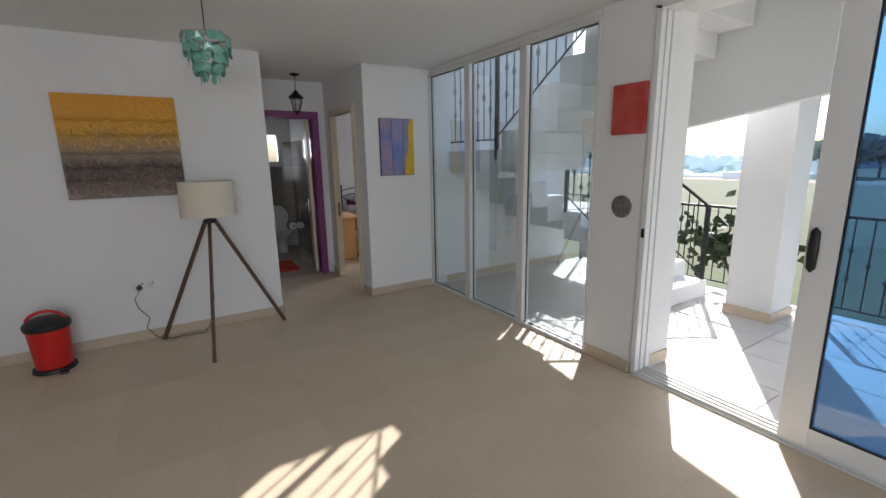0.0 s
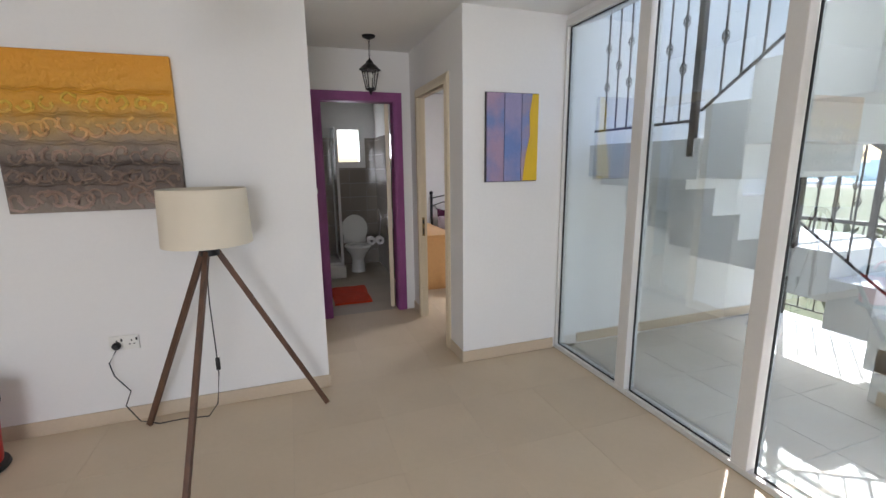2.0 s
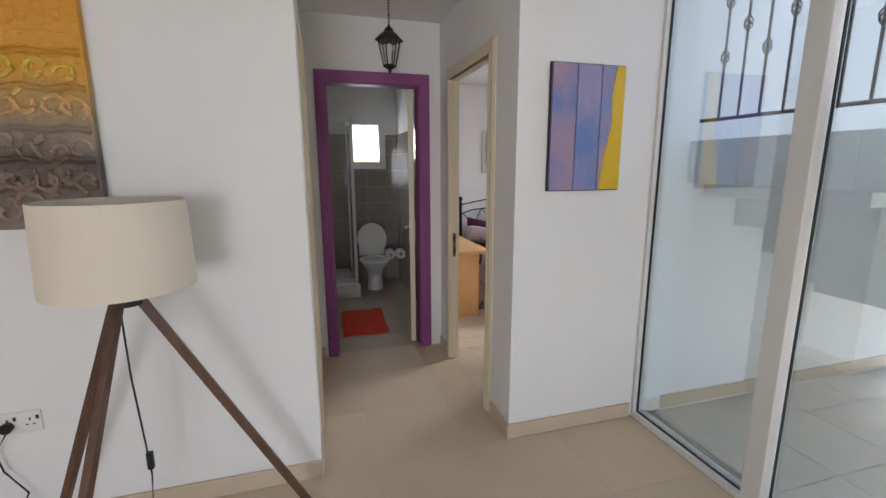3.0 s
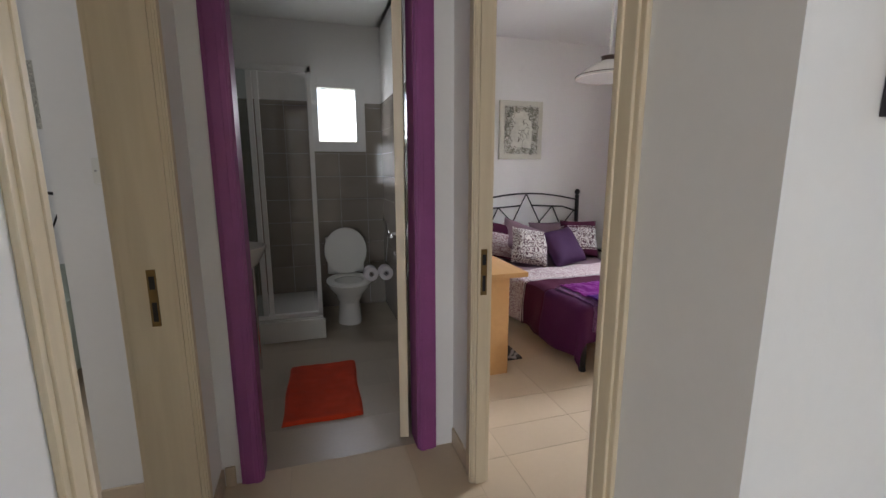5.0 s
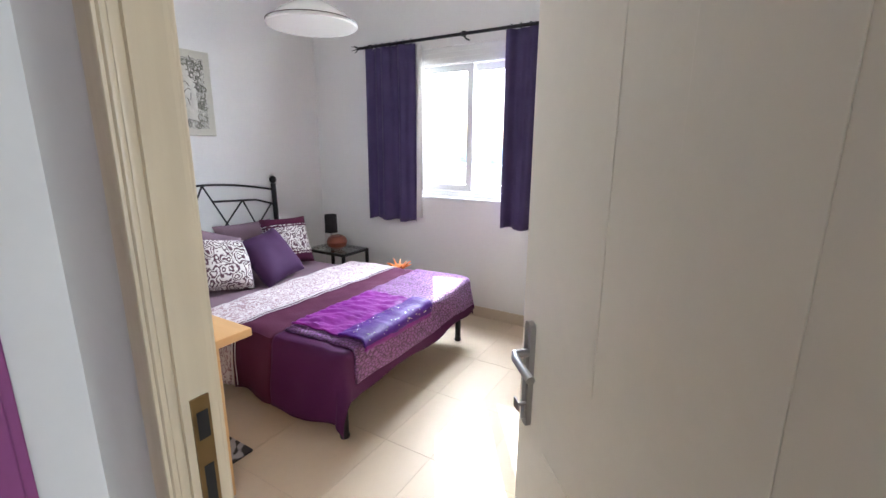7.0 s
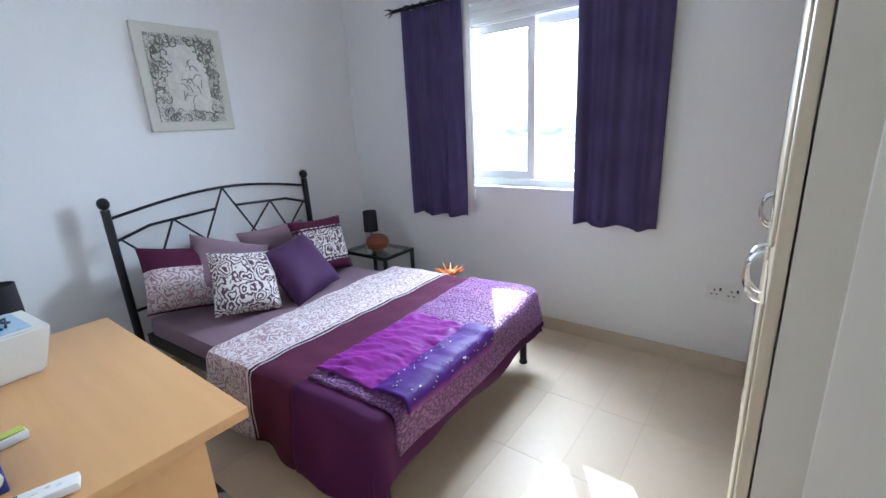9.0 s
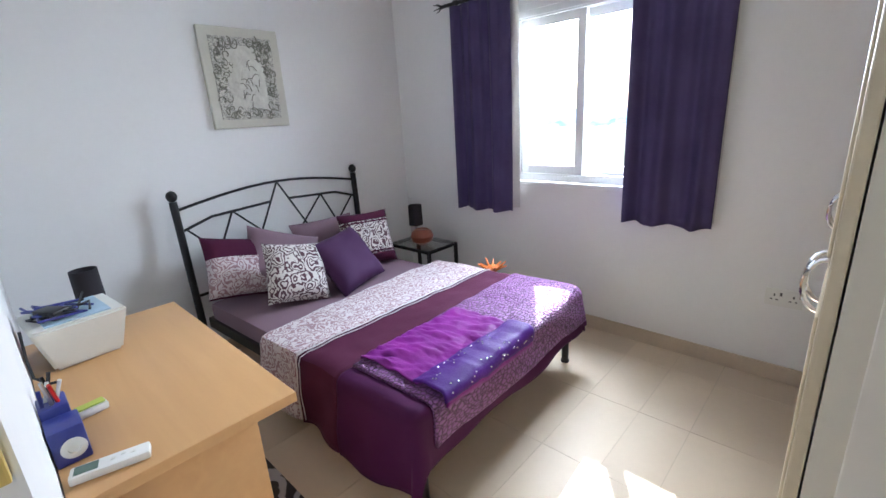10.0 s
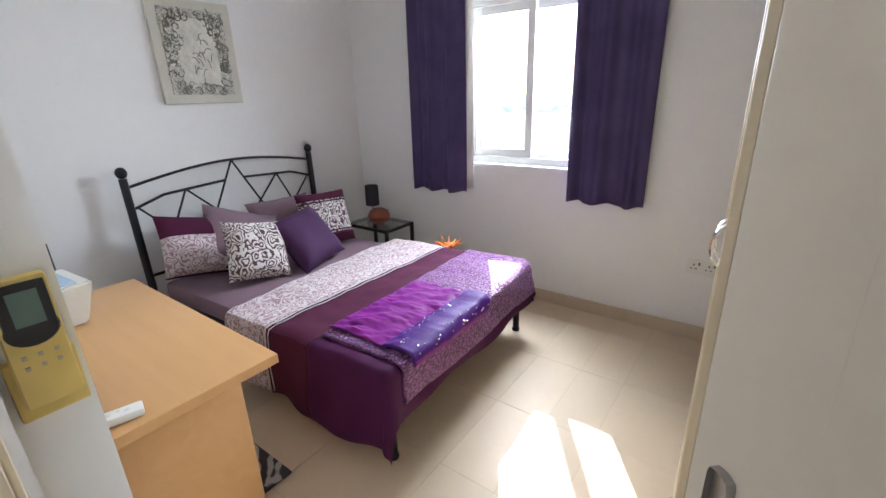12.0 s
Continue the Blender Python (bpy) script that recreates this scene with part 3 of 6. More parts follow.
def door_leaf(parent, hinge, angle, width, mirrored=False, handle=True, material=None):
    """A moulded leaf with six raised panels; angle: its direction from the hinge, degrees from the x axis."""
    m = pose(hinge[0], hinge[1], 0, 0, 0, angle)
    bm = bmesh.new()
    box(bm, 0.0, width, -0.02, 0.02, 0.012, 2.03, 0.002)
    bmesh.ops.transform(bm, matrix=m, verts=bm.verts)
    leaf = part("door_leaf", bm, material or M_LEAF, parent, "cream-white moulded door leaf", smooth=False)
    for s in (-1, 1):
        for z0, z1 in ((0.18, 0.75), (0.92, 1.85)):
            for x0, x1 in ((0.11, width / 2 - 0.04), (width / 2 + 0.04, width - 0.11)):
                bm = bmesh.new()
                box(bm, x0 + 0.02, x1 - 0.02, min(s * 0.0195, s * 0.0215), max(s * 0.0195, s * 0.0215), z0 + 0.02, z1 - 0.02, 0.0009)
                bmesh.ops.transform(bm, matrix=m, verts=bm.verts)
                part("panel", bm, material or M_LEAF, leaf, smooth=False)
    if handle:
        for s in (-1, 1):
            bm = bmesh.new()
            box(bm, width - 0.068, width - 0.038, min(s * 0.02, s * 0.027), max(s * 0.02, s * 0.027), 0.745, 0.965, 0.011)
            tube(bm, [(width - 0.053, s * 0.027, 0.90), (width - 0.053, s * 0.055, 0.90), (width - 0.07, s * 0.06, 0.90), (width - 0.15, s * 0.06, 0.897)], 0.008, 10)
            bmesh.ops.transform(bm, matrix=m, verts=bm.verts)
            hd = part("door_handle", bm, M_STEEL, leaf, "brushed steel lever on a plate")
            if s > 0:
                bm = bmesh.new()
                tube(bm, [(width - 0.053, 0.027, 0.79), (width - 0.053, 0.045, 0.79)], 0.004, 6)
                box(bm, width - 0.066, width - 0.04, 0.045, 0.048, 0.78, 0.80)
                bmesh.ops.transform(bm, matrix=m, verts=bm.verts)
                part("key", bm, M_STEEL, leaf, "small key in the lock")
    return leaf


door_leaf(d2, (2.305, 5.65), 41.1, 0.681)
door_leaf(d1, (2.037, 6.735), 77.5, 0.66, material=M_CREAM)
door_leaf(d3, (1.15, 5.72), 110.0, 0.65, handle=False)

# ---- living room ----
M_PAINTING = mat("textured_gold_and_silver_relief", (0.5, 0.3, 0.06), 0.45, 0.15, var=0.1, fine=42, bump=0.9)
n, l, b = nodes_of(M_PAINTING)
co, sep = n.new("ShaderNodeTexCoord"), n.new("ShaderNodeSeparateXYZ")
l.new(co.outputs["Object"], sep.inputs[0])
nz = n.new("ShaderNodeTexNoise")
nz.inputs["Scale"].default_value, nz.inputs["Detail"].default_value = 9, 5
l.new(co.outputs["Object"], nz.inputs["Vector"])
ad = n.new("ShaderNodeMath")
ad.operation = "MULTIPLY_ADD"
ad.inputs[1].default_value, ad.inputs[2].default_value = 0.16, 0.0
l.new(nz.outputs["Fac"], ad.inputs[0])
l.new(sep.outputs["Z"], ad.inputs[2])
mr = n.new("ShaderNodeMapRange")
mr.inputs["From Min"].default_value, mr.inputs["From Max"].default_value = 1.24 + 0.08, 2.04 + 0.08
l.new(ad.outputs[0], mr.inputs["Value"])
cr = n.new("ShaderNodeValToRGB")
# gold to silver; lower stops darkened to paint shade in the crevices
for pos, c in ((0.12, (0.15, 0.11, 0.085)), (0.3, (0.085, 0.063, 0.05)), (0.42, (0.25, 0.19, 0.14)), (0.55, (0.38, 0.24, 0.08)), (0.68, (0.60, 0.29, 0.025))):
    e = cr.color_ramp.elements.new(pos)
    e.color = (*c, 1)
cr.color_ramp.elements[0].color = (0.21, 0.17, 0.14, 1)
cr.color_ramp.elements[-1].color = (0.64, 0.27, 0.012, 1)
l.new(mr.outputs["Result"], cr.inputs["Fac"])
l.new(cr.outputs["Color"], b.inputs["Base Color"])
b.inputs["Metallic"].default_value = 0.2

# same colours brightened: highlights painted onto the raised scrolls
M_SCROLL = M_PAINTING.copy()
M_SCROLL.name = "gilt_and_silver_scroll_painted_highlight"
n, l, b = nodes_of(M_SCROLL)
b.inputs["Metallic"].default_value = 0.35
for nd in n:
    if nd.type == "VALTORGB":
        for e in nd.color_ramp.elements:
            e.color = (min(0.72, e.color[0] * 1.75 + 0.05), min(0.5, e.color[1] * 1.5 + 0.05), min(0.5, e.color[2] * 1.6 + 0.035), 1)

pic = thing("painting", (0.17, YN, 1.64), "large unframed gold-to-silver canvas with raised scrolls", "painting")
part("canvas", bx(-0.228, 0.562, YN - 0.035, YN - 0.001, 1.243, 2.04, bevel=0.004), M_PAINTING, pic, smooth=False)
rnd = random.Random(7)
for row, (z0, amp, nn) in enumerate(((1.79, 0.040, 9), (1.665, 0.050, 12), (1.53, 0.045, 14), (1.425, 0.045, 18), (1.315, 0.055, 15))):
    for k in range(nn):
        cx = -0.20 + 0.735 * (k + 0.5) / nn + rnd.uniform(-0.015, 0.015)
        turn, q = rnd.choice((-1, 1)), rnd.uniform(0, 6.3)
        cz = z0 + rnd.uniform(-0.018, 0.018)
        pts = []
        for i in range(17):
            a = turn * i / 16 * rnd.uniform(4.4, 5.6) + q
            r = amp * (0.3 + 0.7 * i / 16)
            pts.append((min(0.55, max(-0.215, cx + r * math.cos(a))), YN - 0.037, max(1.252, cz + r * math.sin(a))))
        bm = bmesh.new()
        tube(bm, pts, 0.006 + 0.005 * rnd.random(), 6)
        part("scroll", bm, M_SCROLL, pic)
    for zo, r in ((0.012, 0.007), (0.028, 0.005)):
        bm = bmesh.new()
        tube(bm, [(-0.215 + 0.765 * i / 20, YN - 0.037, z0 + amp + zo + 0.006 * math.sin(i * 1.7 + row) + 0.003 * rnd.random()) for i in range(21)], r, 6)
        part("ridge", bm, M_PAINTING, pic)

# three-board picture on the short wall
def board_paint(name, c1, c2, sc):
    return mat(name, c1, 0.45, var=0.08, scale=sc, fine=50, col2=c2, spread=0.22, bump=0.08)


bp = thing("painting", (2.61, YN, 1.64), "picture on three boards in blue, mauve and yellow", "painting")
M_BP = [board_paint("blue_mauve_paint", (0.16, 0.21, 0.43), (0.36, 0.25, 0.36), 5), board_paint("blue_paint", (0.14, 0.21, 0.46), (0.30, 0.27, 0.44), 4), board_paint("mauve_paint", (0.20, 0.24, 0.45), (0.38, 0.27, 0.30), 5)]
M_YEL = mat("yellow_paint", (0.72, 0.47, 0.01), 0.45, var=0.06, scale=6)
M_DARKEDGE = mat("dark_edge", (0.03, 0.025, 0.035), 0.6)
part("backing", bx(2.412, 2.822, YN + 0.0, YN + 0.014, 1.335, 1.943), M_DARKEDGE, bp, smooth=False)
for k in range(3):
    x0 = 2.418 + 0.1345 * k
    part("board", bx(x0, x0 + 0.130, YN - 0.014, YN - 0.001, 1.34, 1.938, bevel=0.003), M_BP[k], bp, smooth=False)
bm = bmesh.new()
edge = [(2.768, 1.937), (2.745, 1.80), (2.752, 1.66), (2.722, 1.52), (2.705, 1.40), (2.700, 1.341)]
for (xa, za), (xb, zb) in zip(edge, edge[1:]):
    bm.faces.new([bm.verts.new(v) for v in ((xa, YN - 0.0155, za), (2.815, YN - 0.0155, za), (2.815, YN - 0.0155, zb), (xb, YN - 0.0155, zb))])
part("yellow_band", bm, M_YEL, bp, "yellow painted flank", smooth=False, thick=0.002)

# red picture and round plaque on the pier
M_REDP = mat("red_relief_paint", (0.42, 0.022, 0.018), 0.5, var=0.18, scale=9, fine=40, bump=0.6, col2=(0.55, 0.10, 0.08))
rp = thing("painting", (XG, 2.74, 1.78), "square red canvas with faint pale marks", "painting")
part("canvas", bx(XG - 0.026, XG + 0.002, 2.60, 2.843, 1.645, 1.962, bevel=0.006), M_REDP, rp, smooth=False)
pl = thing("wall_plaque", (XG, 2.738, 1.169), "round grey carved wall plaque", "wall decoration")
bm = bmesh.new()
M_STONE = mat("grey_carved_stone", (0.27, 0.24, 0.21), 0.7, var=0.2, scale=25, fine=90, bump=0.9, col2=(0.12, 0.10, 0.09))
lathe(bm, (0, 0, 0), [(0.07, 0), (0.076, 0.004), (0.076, 0.012), (0.062, 0.017), (0.034, 0.013), (0.008, 0.018)], 28)
bmesh.ops.transform(bm, matrix=pose(XG + 0.002, 2.738, 1.169, 0, -90, 0), verts=bm.verts)
part("disc", bm, M_STONE, pl)
for ring, cnt in ((0.052, 16), (0.028, 9)):
    bm = bmesh.new()
    for k in range(cnt):
        a = 2 * math.pi * k / cnt
        ball(bm, (XG - 0.013, 2.738 + ring * math.cos(a), 1.169 + ring * math.sin(a)), 0.007, 1.0, 8)
    part("carved_ring", bm, M_STONE, pl)

# tripod lamp
HUB = Vector((0.697, 4.953, 1.05))
lamp = thing("floor_lamp", (0.68, 4.9, 0), "tripod floor lamp with dark wooden legs and cream drum shade", "lamp")
for fx, fy in ((1.236, 5.075), (0.245, 5.188), (0.574, 4.430)):
    foot = Vector((fx, fy, 0.005))
    d = (foot - HUB)
    top = HUB + Vector((d.x, d.y, 0)).normalized() * 0.035 + Vector((0, 0, -0.01))
    dirv = foot - top
    m = Matrix.Translation((top + foot) / 2) @ dirv.to_track_quat("Z", "Y").to_matrix().to_4x4()
    part("leg", slab(bmesh.new(), m, 0.024, 0.03, dirv.length, 0.003), M_LEGWOOD, lamp, smooth=False)
bm = bmesh.new()
lathe(bm, HUB + Vector((0, 0, -0.035)), [(0.03, 0), (0.048, 0.004), (0.048, 0.035), (0.02, 0.04), (0.012, 0.06), (0.012, 0.10)], 16)
part("hub", bm, M_PLASTIC_B, lamp, "black hub")
bm = bmesh.new()
lathe(bm, HUB + Vector((0, 0, 0.03)), [(0.212, 0.0), (0.203, 0.28), (0.199, 0.28), (0.208, 0.0)], 48)
part("shade", bm, M_SHADE, lamp, "cream linen drum shade")
bm = bmesh.new()
for k in range(3):
    a = 2.1 * k
    tube(bm, [HUB + Vector((0, 0, 0.06)), HUB + Vector((0.2 * math.cos(a), 0.2 * math.sin(a), 0.06))], 0.003, 6)
ball(bm, HUB + Vector((0, 0, 0.15)), 0.03, 1.4)
part("bulb_holder", bm, M_PLASTIC_W, lamp)
bm = bmesh.new()
cord = [HUB + Vector((-0.02, 0.0, -0.04)), (0.66, 5.0, 0.75), (0.655, 5.05, 0.45), (0.65, 5.08, 0.30), (0.62, 5.12, 0.1), (0.56, 5.15, 0.012), (0.42, 5.18, 0.008), (0.3, 5.17, 0.01), (0.2, 5.2, 0.03), (0.13, 5.235, 0.12), (0.16, 5.25, 0.2), (0.09, 5.26, 0.3), (0.075, 5.26, 0.38), (0.115, 5.265, 0.45)]
tube(bm, cord, 0.0035, 6)
cb = part("cord", bm, M_PLASTIC_B, lamp, "thin black cord")
bm = bmesh.new()
box(bm, 0.642, 0.664, 5.065, 5.085, 0.33, 0.40, 0.004)
part("switch", bm, M_PLASTIC_B, cb, "black in-line switch")
bm = bmesh.new()
lathe(bm, (0, 0, 0), [(0.02, 0), (0.022, 0.02), (0.012, 0.032)], 14)
bmesh.ops.transform(bm, matrix=pose(0.12, YN - 0.011, 0.475, 90, 0, 0), verts=bm.verts)
part("plug", bm, M_PLASTIC_B, cb, "black plug")


def socket_plate(at, w, h, face, label, gangs=2):
    """A wall socket; face: '-y' or '-x' or '+x'."""
    s = thing("wall_socket", at, label, "socket")
    rz = {"-y": 0, "-x": -90, "+x": 90}[face]
    m = pose(*at, 0, 0, rz)
    bm = bx(-w / 2, w / 2, -0.009, -0.0005, -h / 2, h / 2, bevel=0.003)
    bmesh.ops.transform(bm, matrix=m, verts=bm.verts)
    part("plate", bm, M_PLASTIC_W, s)
    for g in range(gangs):
        c = (g - (gangs - 1) / 2) * w / gangs
        bm = bmesh.new()
        for hx, hz, a, c2 in ((0, 0.012, 0.003, 0.006), (-0.011, -0.010, 0.005, 0.0025), (0.011, -0.010, 0.005, 0.0025)):
            box(bm, c + hx - a, c + hx + a, -0.0098, -0.009, hz - c2, hz + c2)
        box(bm, c + w / gangs * 0.28, c + w / gangs * 0.4, -0.012, -0.009, 0.01, 0.026)
        bmesh.ops.transform(bm, matrix=m, verts=bm.verts)
        part("pin_holes", bm, M_PLASTIC_B, s, "dark pin holes", smooth=False)
    return s


socket_plate((0.155, YN, 0.485), 0.146, 0.086, "-y", "white double wall socket with a black plug")

# pedal bin
BX, BY = -0.455, 5.02
bn = thing("pedal_bin", (BX, BY, 0), "red plastic bin with black lid and base", "bin")
bm = bmesh.new()
lathe(bm, (BX, BY, 0), [(0.128, 0.0), (0.135, 0.008), (0.13, 0.028), (0.11, 0.034)], 32)
part("base", bm, M_PLASTIC_B, bn, "black base ring")
bm = bmesh.new()
lathe(bm, (BX, BY, 0), [(0.108, 0.034), (0.112, 0.06), (0.128, 0.32), (0.13, 0.335)], 32)
part("bucket", bm, M_RED, bn)
bm = bmesh.new()
lathe(bm, (BX, BY, 0), [(0.138, 0.33), (0.142, 0.345), (0.14, 0.37), (0.11, 0.40), (0.05, 0.415), (0.0, 0.417)], 32)
part("lid", bm, M_PLASTIC_B, bn, "black domed lid")
bm = bmesh.new()
tube(bm, [(BX - 0.11 * math.cos(a), BY - 0.02, 0.385 + 0.075 * math.sin(a)) for a in [math.pi * k / 14 for k in range(15)]], 0.011, 8)
part("handle", bm, M_RED, bn, "red carrying handle")
bm = bmesh.new()
box(bm, BX + 0.05, BX + 0.10, BY - 0.17, BY - 0.12, 0.006, 0.022, 0.004)
part("pedal", bm, M_PLASTIC_B, bn)

# green shell pendant
M_SHELL = mat("sea_green_capiz_shell", (0.22, 0.50, 0.40), 0.25, var=0.2, scale=16, col2=(0.10, 0.32, 0.25), coat=0.4)
PX, PY = 0.735, 3.95
pd = thing("pendant_lamp", (PX, PY, H), "sea-green hanging lamp of layered shell discs", "pendant lamp")
bm = bmesh.new()
tube(bm, [(PX, PY, H), (PX, PY, 2.25)], 0.003, 6)
lathe(bm, (PX, PY, H - 0.03), [(0.02, 0), (0.045, 0.015), (0.045, 0.03)], 16)
part("cord", bm, M_PLASTIC_B, pd)
bm = bmesh.new()
for rr, z in ((0.13, 2.24), (0.095, 2.18)):
    tube(bm, [(PX + rr * math.cos(a), PY + rr * math.sin(a), z) for a in [2 * math.pi * k / 24 for k in range(24)]], 0.004, 6, closed=True)
for k in range(3):
    tube(bm, [(PX, PY, 2.255), (PX + 0.13 * math.cos(2.09 * k), PY + 0.13 * math.sin(2.09 * k), 2.24)], 0.003, 5)
part("ring_frame", bm, M_STEEL, pd)
rnd = random.Random(3)
for tier, (rr, z0, nn) in enumerate(((0.13, 2.215, 13), (0.125, 2.16, 13), (0.105, 2.105, 11), (0.08, 2.05, 9), (0.05, 2.005, 6))):
    for k in range(nn):
        a = 2 * math.pi * (k + 0.5 * tier) / nn + rnd.uniform(-0.1, 0.1)
        bm = bmesh.new()
        r = 0.029
        ring = [bm.verts.new((r * math.cos(t) * (1 if tier < 4 else 0.5), 0.004 * math.cos(2 * t), r * math.sin(t))) for t in [2 * math.pi * i / 12 for i in range(12)]]
        bm.faces.new(ring)
        m = pose(PX + rr * math.cos(a), PY + rr * math.sin(a), z0 + rnd.uniform(-0.012, 0.012), rnd.uniform(-8, 8), rnd.uniform(-10, 10), math.degrees(a) + 90 + rnd.uniform(-20, 20))
        bmesh.ops.transform(bm, matrix=m, verts=bm.verts)
        part("shell_disc", bm, M_SHELL, pd, smooth=False, thick=0.0015)

# lantern in the corridor
LX, LY = 1.80, 6.20
ln = thing("pendant_lantern", (LX, LY, H), "black iron coach lantern on a chain", "pendant lamp")
bm = bmesh.new()
lathe(bm, (LX, LY, H - 0.03), [(0.012, 0), (0.05, 0.018), (0.055, 0.03)], 20)
part("ceiling_rose", bm, M_BLACK, ln)
bm = bmesh.new()
for k in range(9):
    z = H - 0.04 - 0.017 * k
    a = (k % 2) * math.pi / 2
    tube(bm, [(LX + 0.006 * math.cos(t) * math.cos(a), LY + 0.006 * math.cos(t) * math.sin(a), z + 0.012 * math.sin(t)) for t in [2 * math.pi * i / 10 for i in range(10)]], 0.002, 5, closed=True)
part("chain", bm, M_BLACK, ln)
LT = H - 0.19
bm = bmesh.new()
lathe(bm, (LX, LY, LT), [(0.085, -0.075), (0.09, -0.068), (0.05, -0.03), (0.032, -0.02), (0.028, -0.005), (0.008, 0.012), (0.005, 0.02)], 6)
part("cap", bm, M_BLACK, ln)
bm = bmesh.new()
for k in range(6):
    a = math.pi / 3 * k
    tube(bm, [(LX + 0.068 * math.cos(a), LY + 0.068 * math.sin(a), LT - 0.072), (LX + 0.038 * math.cos(a), LY + 0.038 * math.sin(a), LT - 0.215)], 0.004, 6)
lathe(bm, (LX, LY, LT - 0.26), [(0.004, 0.0), (0.012, 0.012), (0.01, 0.02), (0.042, 0.036), (0.042, 0.046), (0.03, 0.05)], 6)
part("cage", bm, M_BLACK, ln)
bm = bmesh.new()
lathe(bm, (LX, LY, LT - 0.212), [(0.035, 0.0), (0.064, 0.138)], 6)
p = part("glass", bm, M_GLASS_CLEAR, ln, "clear glass panes", smooth=False)
p.visible_shadow = False
bm = bmesh.new()
tube(bm, [(LX, LY, LT - 0.20), (LX, LY, LT - 0.14)], 0.012, 10)
ball(bm, (LX, LY, LT - 0.115), 0.022, 1.3)
part("bulb", bm, M_PLASTIC_W, ln, "white bulb")

# light switches in the second bedroom and in the corridor mouth
sw = thing("light_switch", (1.02, 6.645, 1.26), "white light switch plate in the second bedroom", "switch")
part("plate", bx(0.98, 1.066, 6.636, 6.6445, 1.22, 1.305, bevel=0.003), M_PLASTIC_W, sw)
part("rocker", bx(1.01, 1.035, 6.631, 6.6358, 1.245, 1.28, bevel=0.002), M_PLASTIC_W, sw)
for a in (0.99, 1.056):
    part("screw", bx(a - 0.003, a + 0.003, 6.6345, 6.6358, 1.259, 1.265, bevel=0.001), M_STEEL, sw)
sw = thing("light_switch", (1.27, 5.475, 1.30), "pale grey light switch plate beside the cream door frame", "switch")
part("plate", bx(1.2705, 1.278, 5.432, 5.518, 1.255, 1.345, bevel=0.003), M_ALU, sw)
part("rocker", bx(1.2785, 1.285, 5.452, 5.498, 1.283, 1.317, bevel=0.002), M_PLASTIC_W, sw)

# ---- bathroom ----
def wall_tiles(parent, axis, at, a0, a1, z1, size, hole=None, proud=0.006):
    """Tiles on a wall plane; axis: 'y-' faces -y, 'x+' faces +x, 'x-' faces -x."""
    sx, sz = size
    cache = {}
    a = a0
    while a < a1 - 0.01:
        b = min(a + sx, a1)
        z = 0.0
        while z < z1 - 0.01:
            zt = min(z + sz, z1)
            if not (hole and b > hole[0] + 0.01 and a < hole[1] - 0.01 and zt > hole[2] + 0.01 and z < hole[3] - 0.01):
                key = (round(b - a, 3), round(zt - z, 3))
                if key not in cache:
                    cache[key] = mesh_of("wall_tile", bx(-key[0] / 2 + 0.001, key[0] / 2 - 0.001, -proud, 0, -key[1] / 2 + 0.001, key[1] / 2 - 0.001), M_BATHTILE)
                ob = new("tile", cache[key])
                ob.parent = parent
                c = (a + b) / 2
                if axis == "y-":
                    ob.location = (c, at, (z + zt) / 2)
                else:
                    ob.location, ob.rotation_euler = (at, c, (z + zt) / 2), (0, 0, radians(-90 if axis == "x-" else 90))
            z = zt
        a = b


TZ = 1.84
wb = bpy.data.objects["wall_bathroom_back"]
wall_tiles(wb, "y-", 8.9495, 0.9, 1.70, TZ, (0.30, 0.20))
wall_tiles(wb, "y-", 8.9495, 1.70, 2.18, 1.42, (0.24, 0.20))
wall_tiles(wb, "y-", 8.9495, 2.18, 2.33, TZ, (0.15, 0.20))
wall_tiles(bpy.data.objects["wall_bathroom_east"], "x-", 2.3295, 6.78, 8.94, TZ, (0.30, 0.20))
wall_tiles(bpy.data.objects["wall_bathroom_west"], "x+", 0.9005, 6.78, 8.94, TZ, (0.30, 0.20))

# shower
sh = thing("shower_cabin", (1.3, 8.6, 0), "corner shower with white tray and glass doors", "shower")
bm = bmesh.new()
box(bm, 0.92, 1.72, 8.175, 8.93, 0.0, 0.17, 0.012)
tray = part("tray", bm, M_CERAMIC, sh, "raised white shower tray")
part("basin_floor", bx(0.98, 1.66, 8.25, 8.90, 0.17, 0.173), M_CERAMIC, tray, smooth=False)
part("apron", bx(0.925, 1.735, 8.155, 8.173, 0.0, 0.155, bevel=0.004), M_PLASTIC_W, sh, "white front panel")
bm = bmesh.new()
for x, w in ((0.93, 0.03), (1.30, 0.035), (1.345, 0.03)):
    box(bm, x, x + w, 8.20, 8.225, 0.17, 1.92, 0.003)
box(bm, 0.93, 1.72, 8.195, 8.23, 1.92, 1.96, 0.003)
box(bm, 0.93, 1.72, 8.195, 8.23, 0.172, 0.20)
box(bm, 1.688, 1.72, 8.195, 8.23, 0.172, 1.96, 0.003)
part("door_frame", bm, M_PVC, sh, "white shower frame", smooth=False)
bm = bmesh.new()
box(bm, 1.695, 1.72, 8.90, 8.93, 0.172, 1.96, 0.003)
box(bm, 1.697, 1.718, 8.23, 8.90, 1.93, 1.96)
box(bm, 1.697, 1.718, 8.23, 8.90, 0.172, 0.2)
part("side_frame", bm, M_PVC, sh, smooth=False)
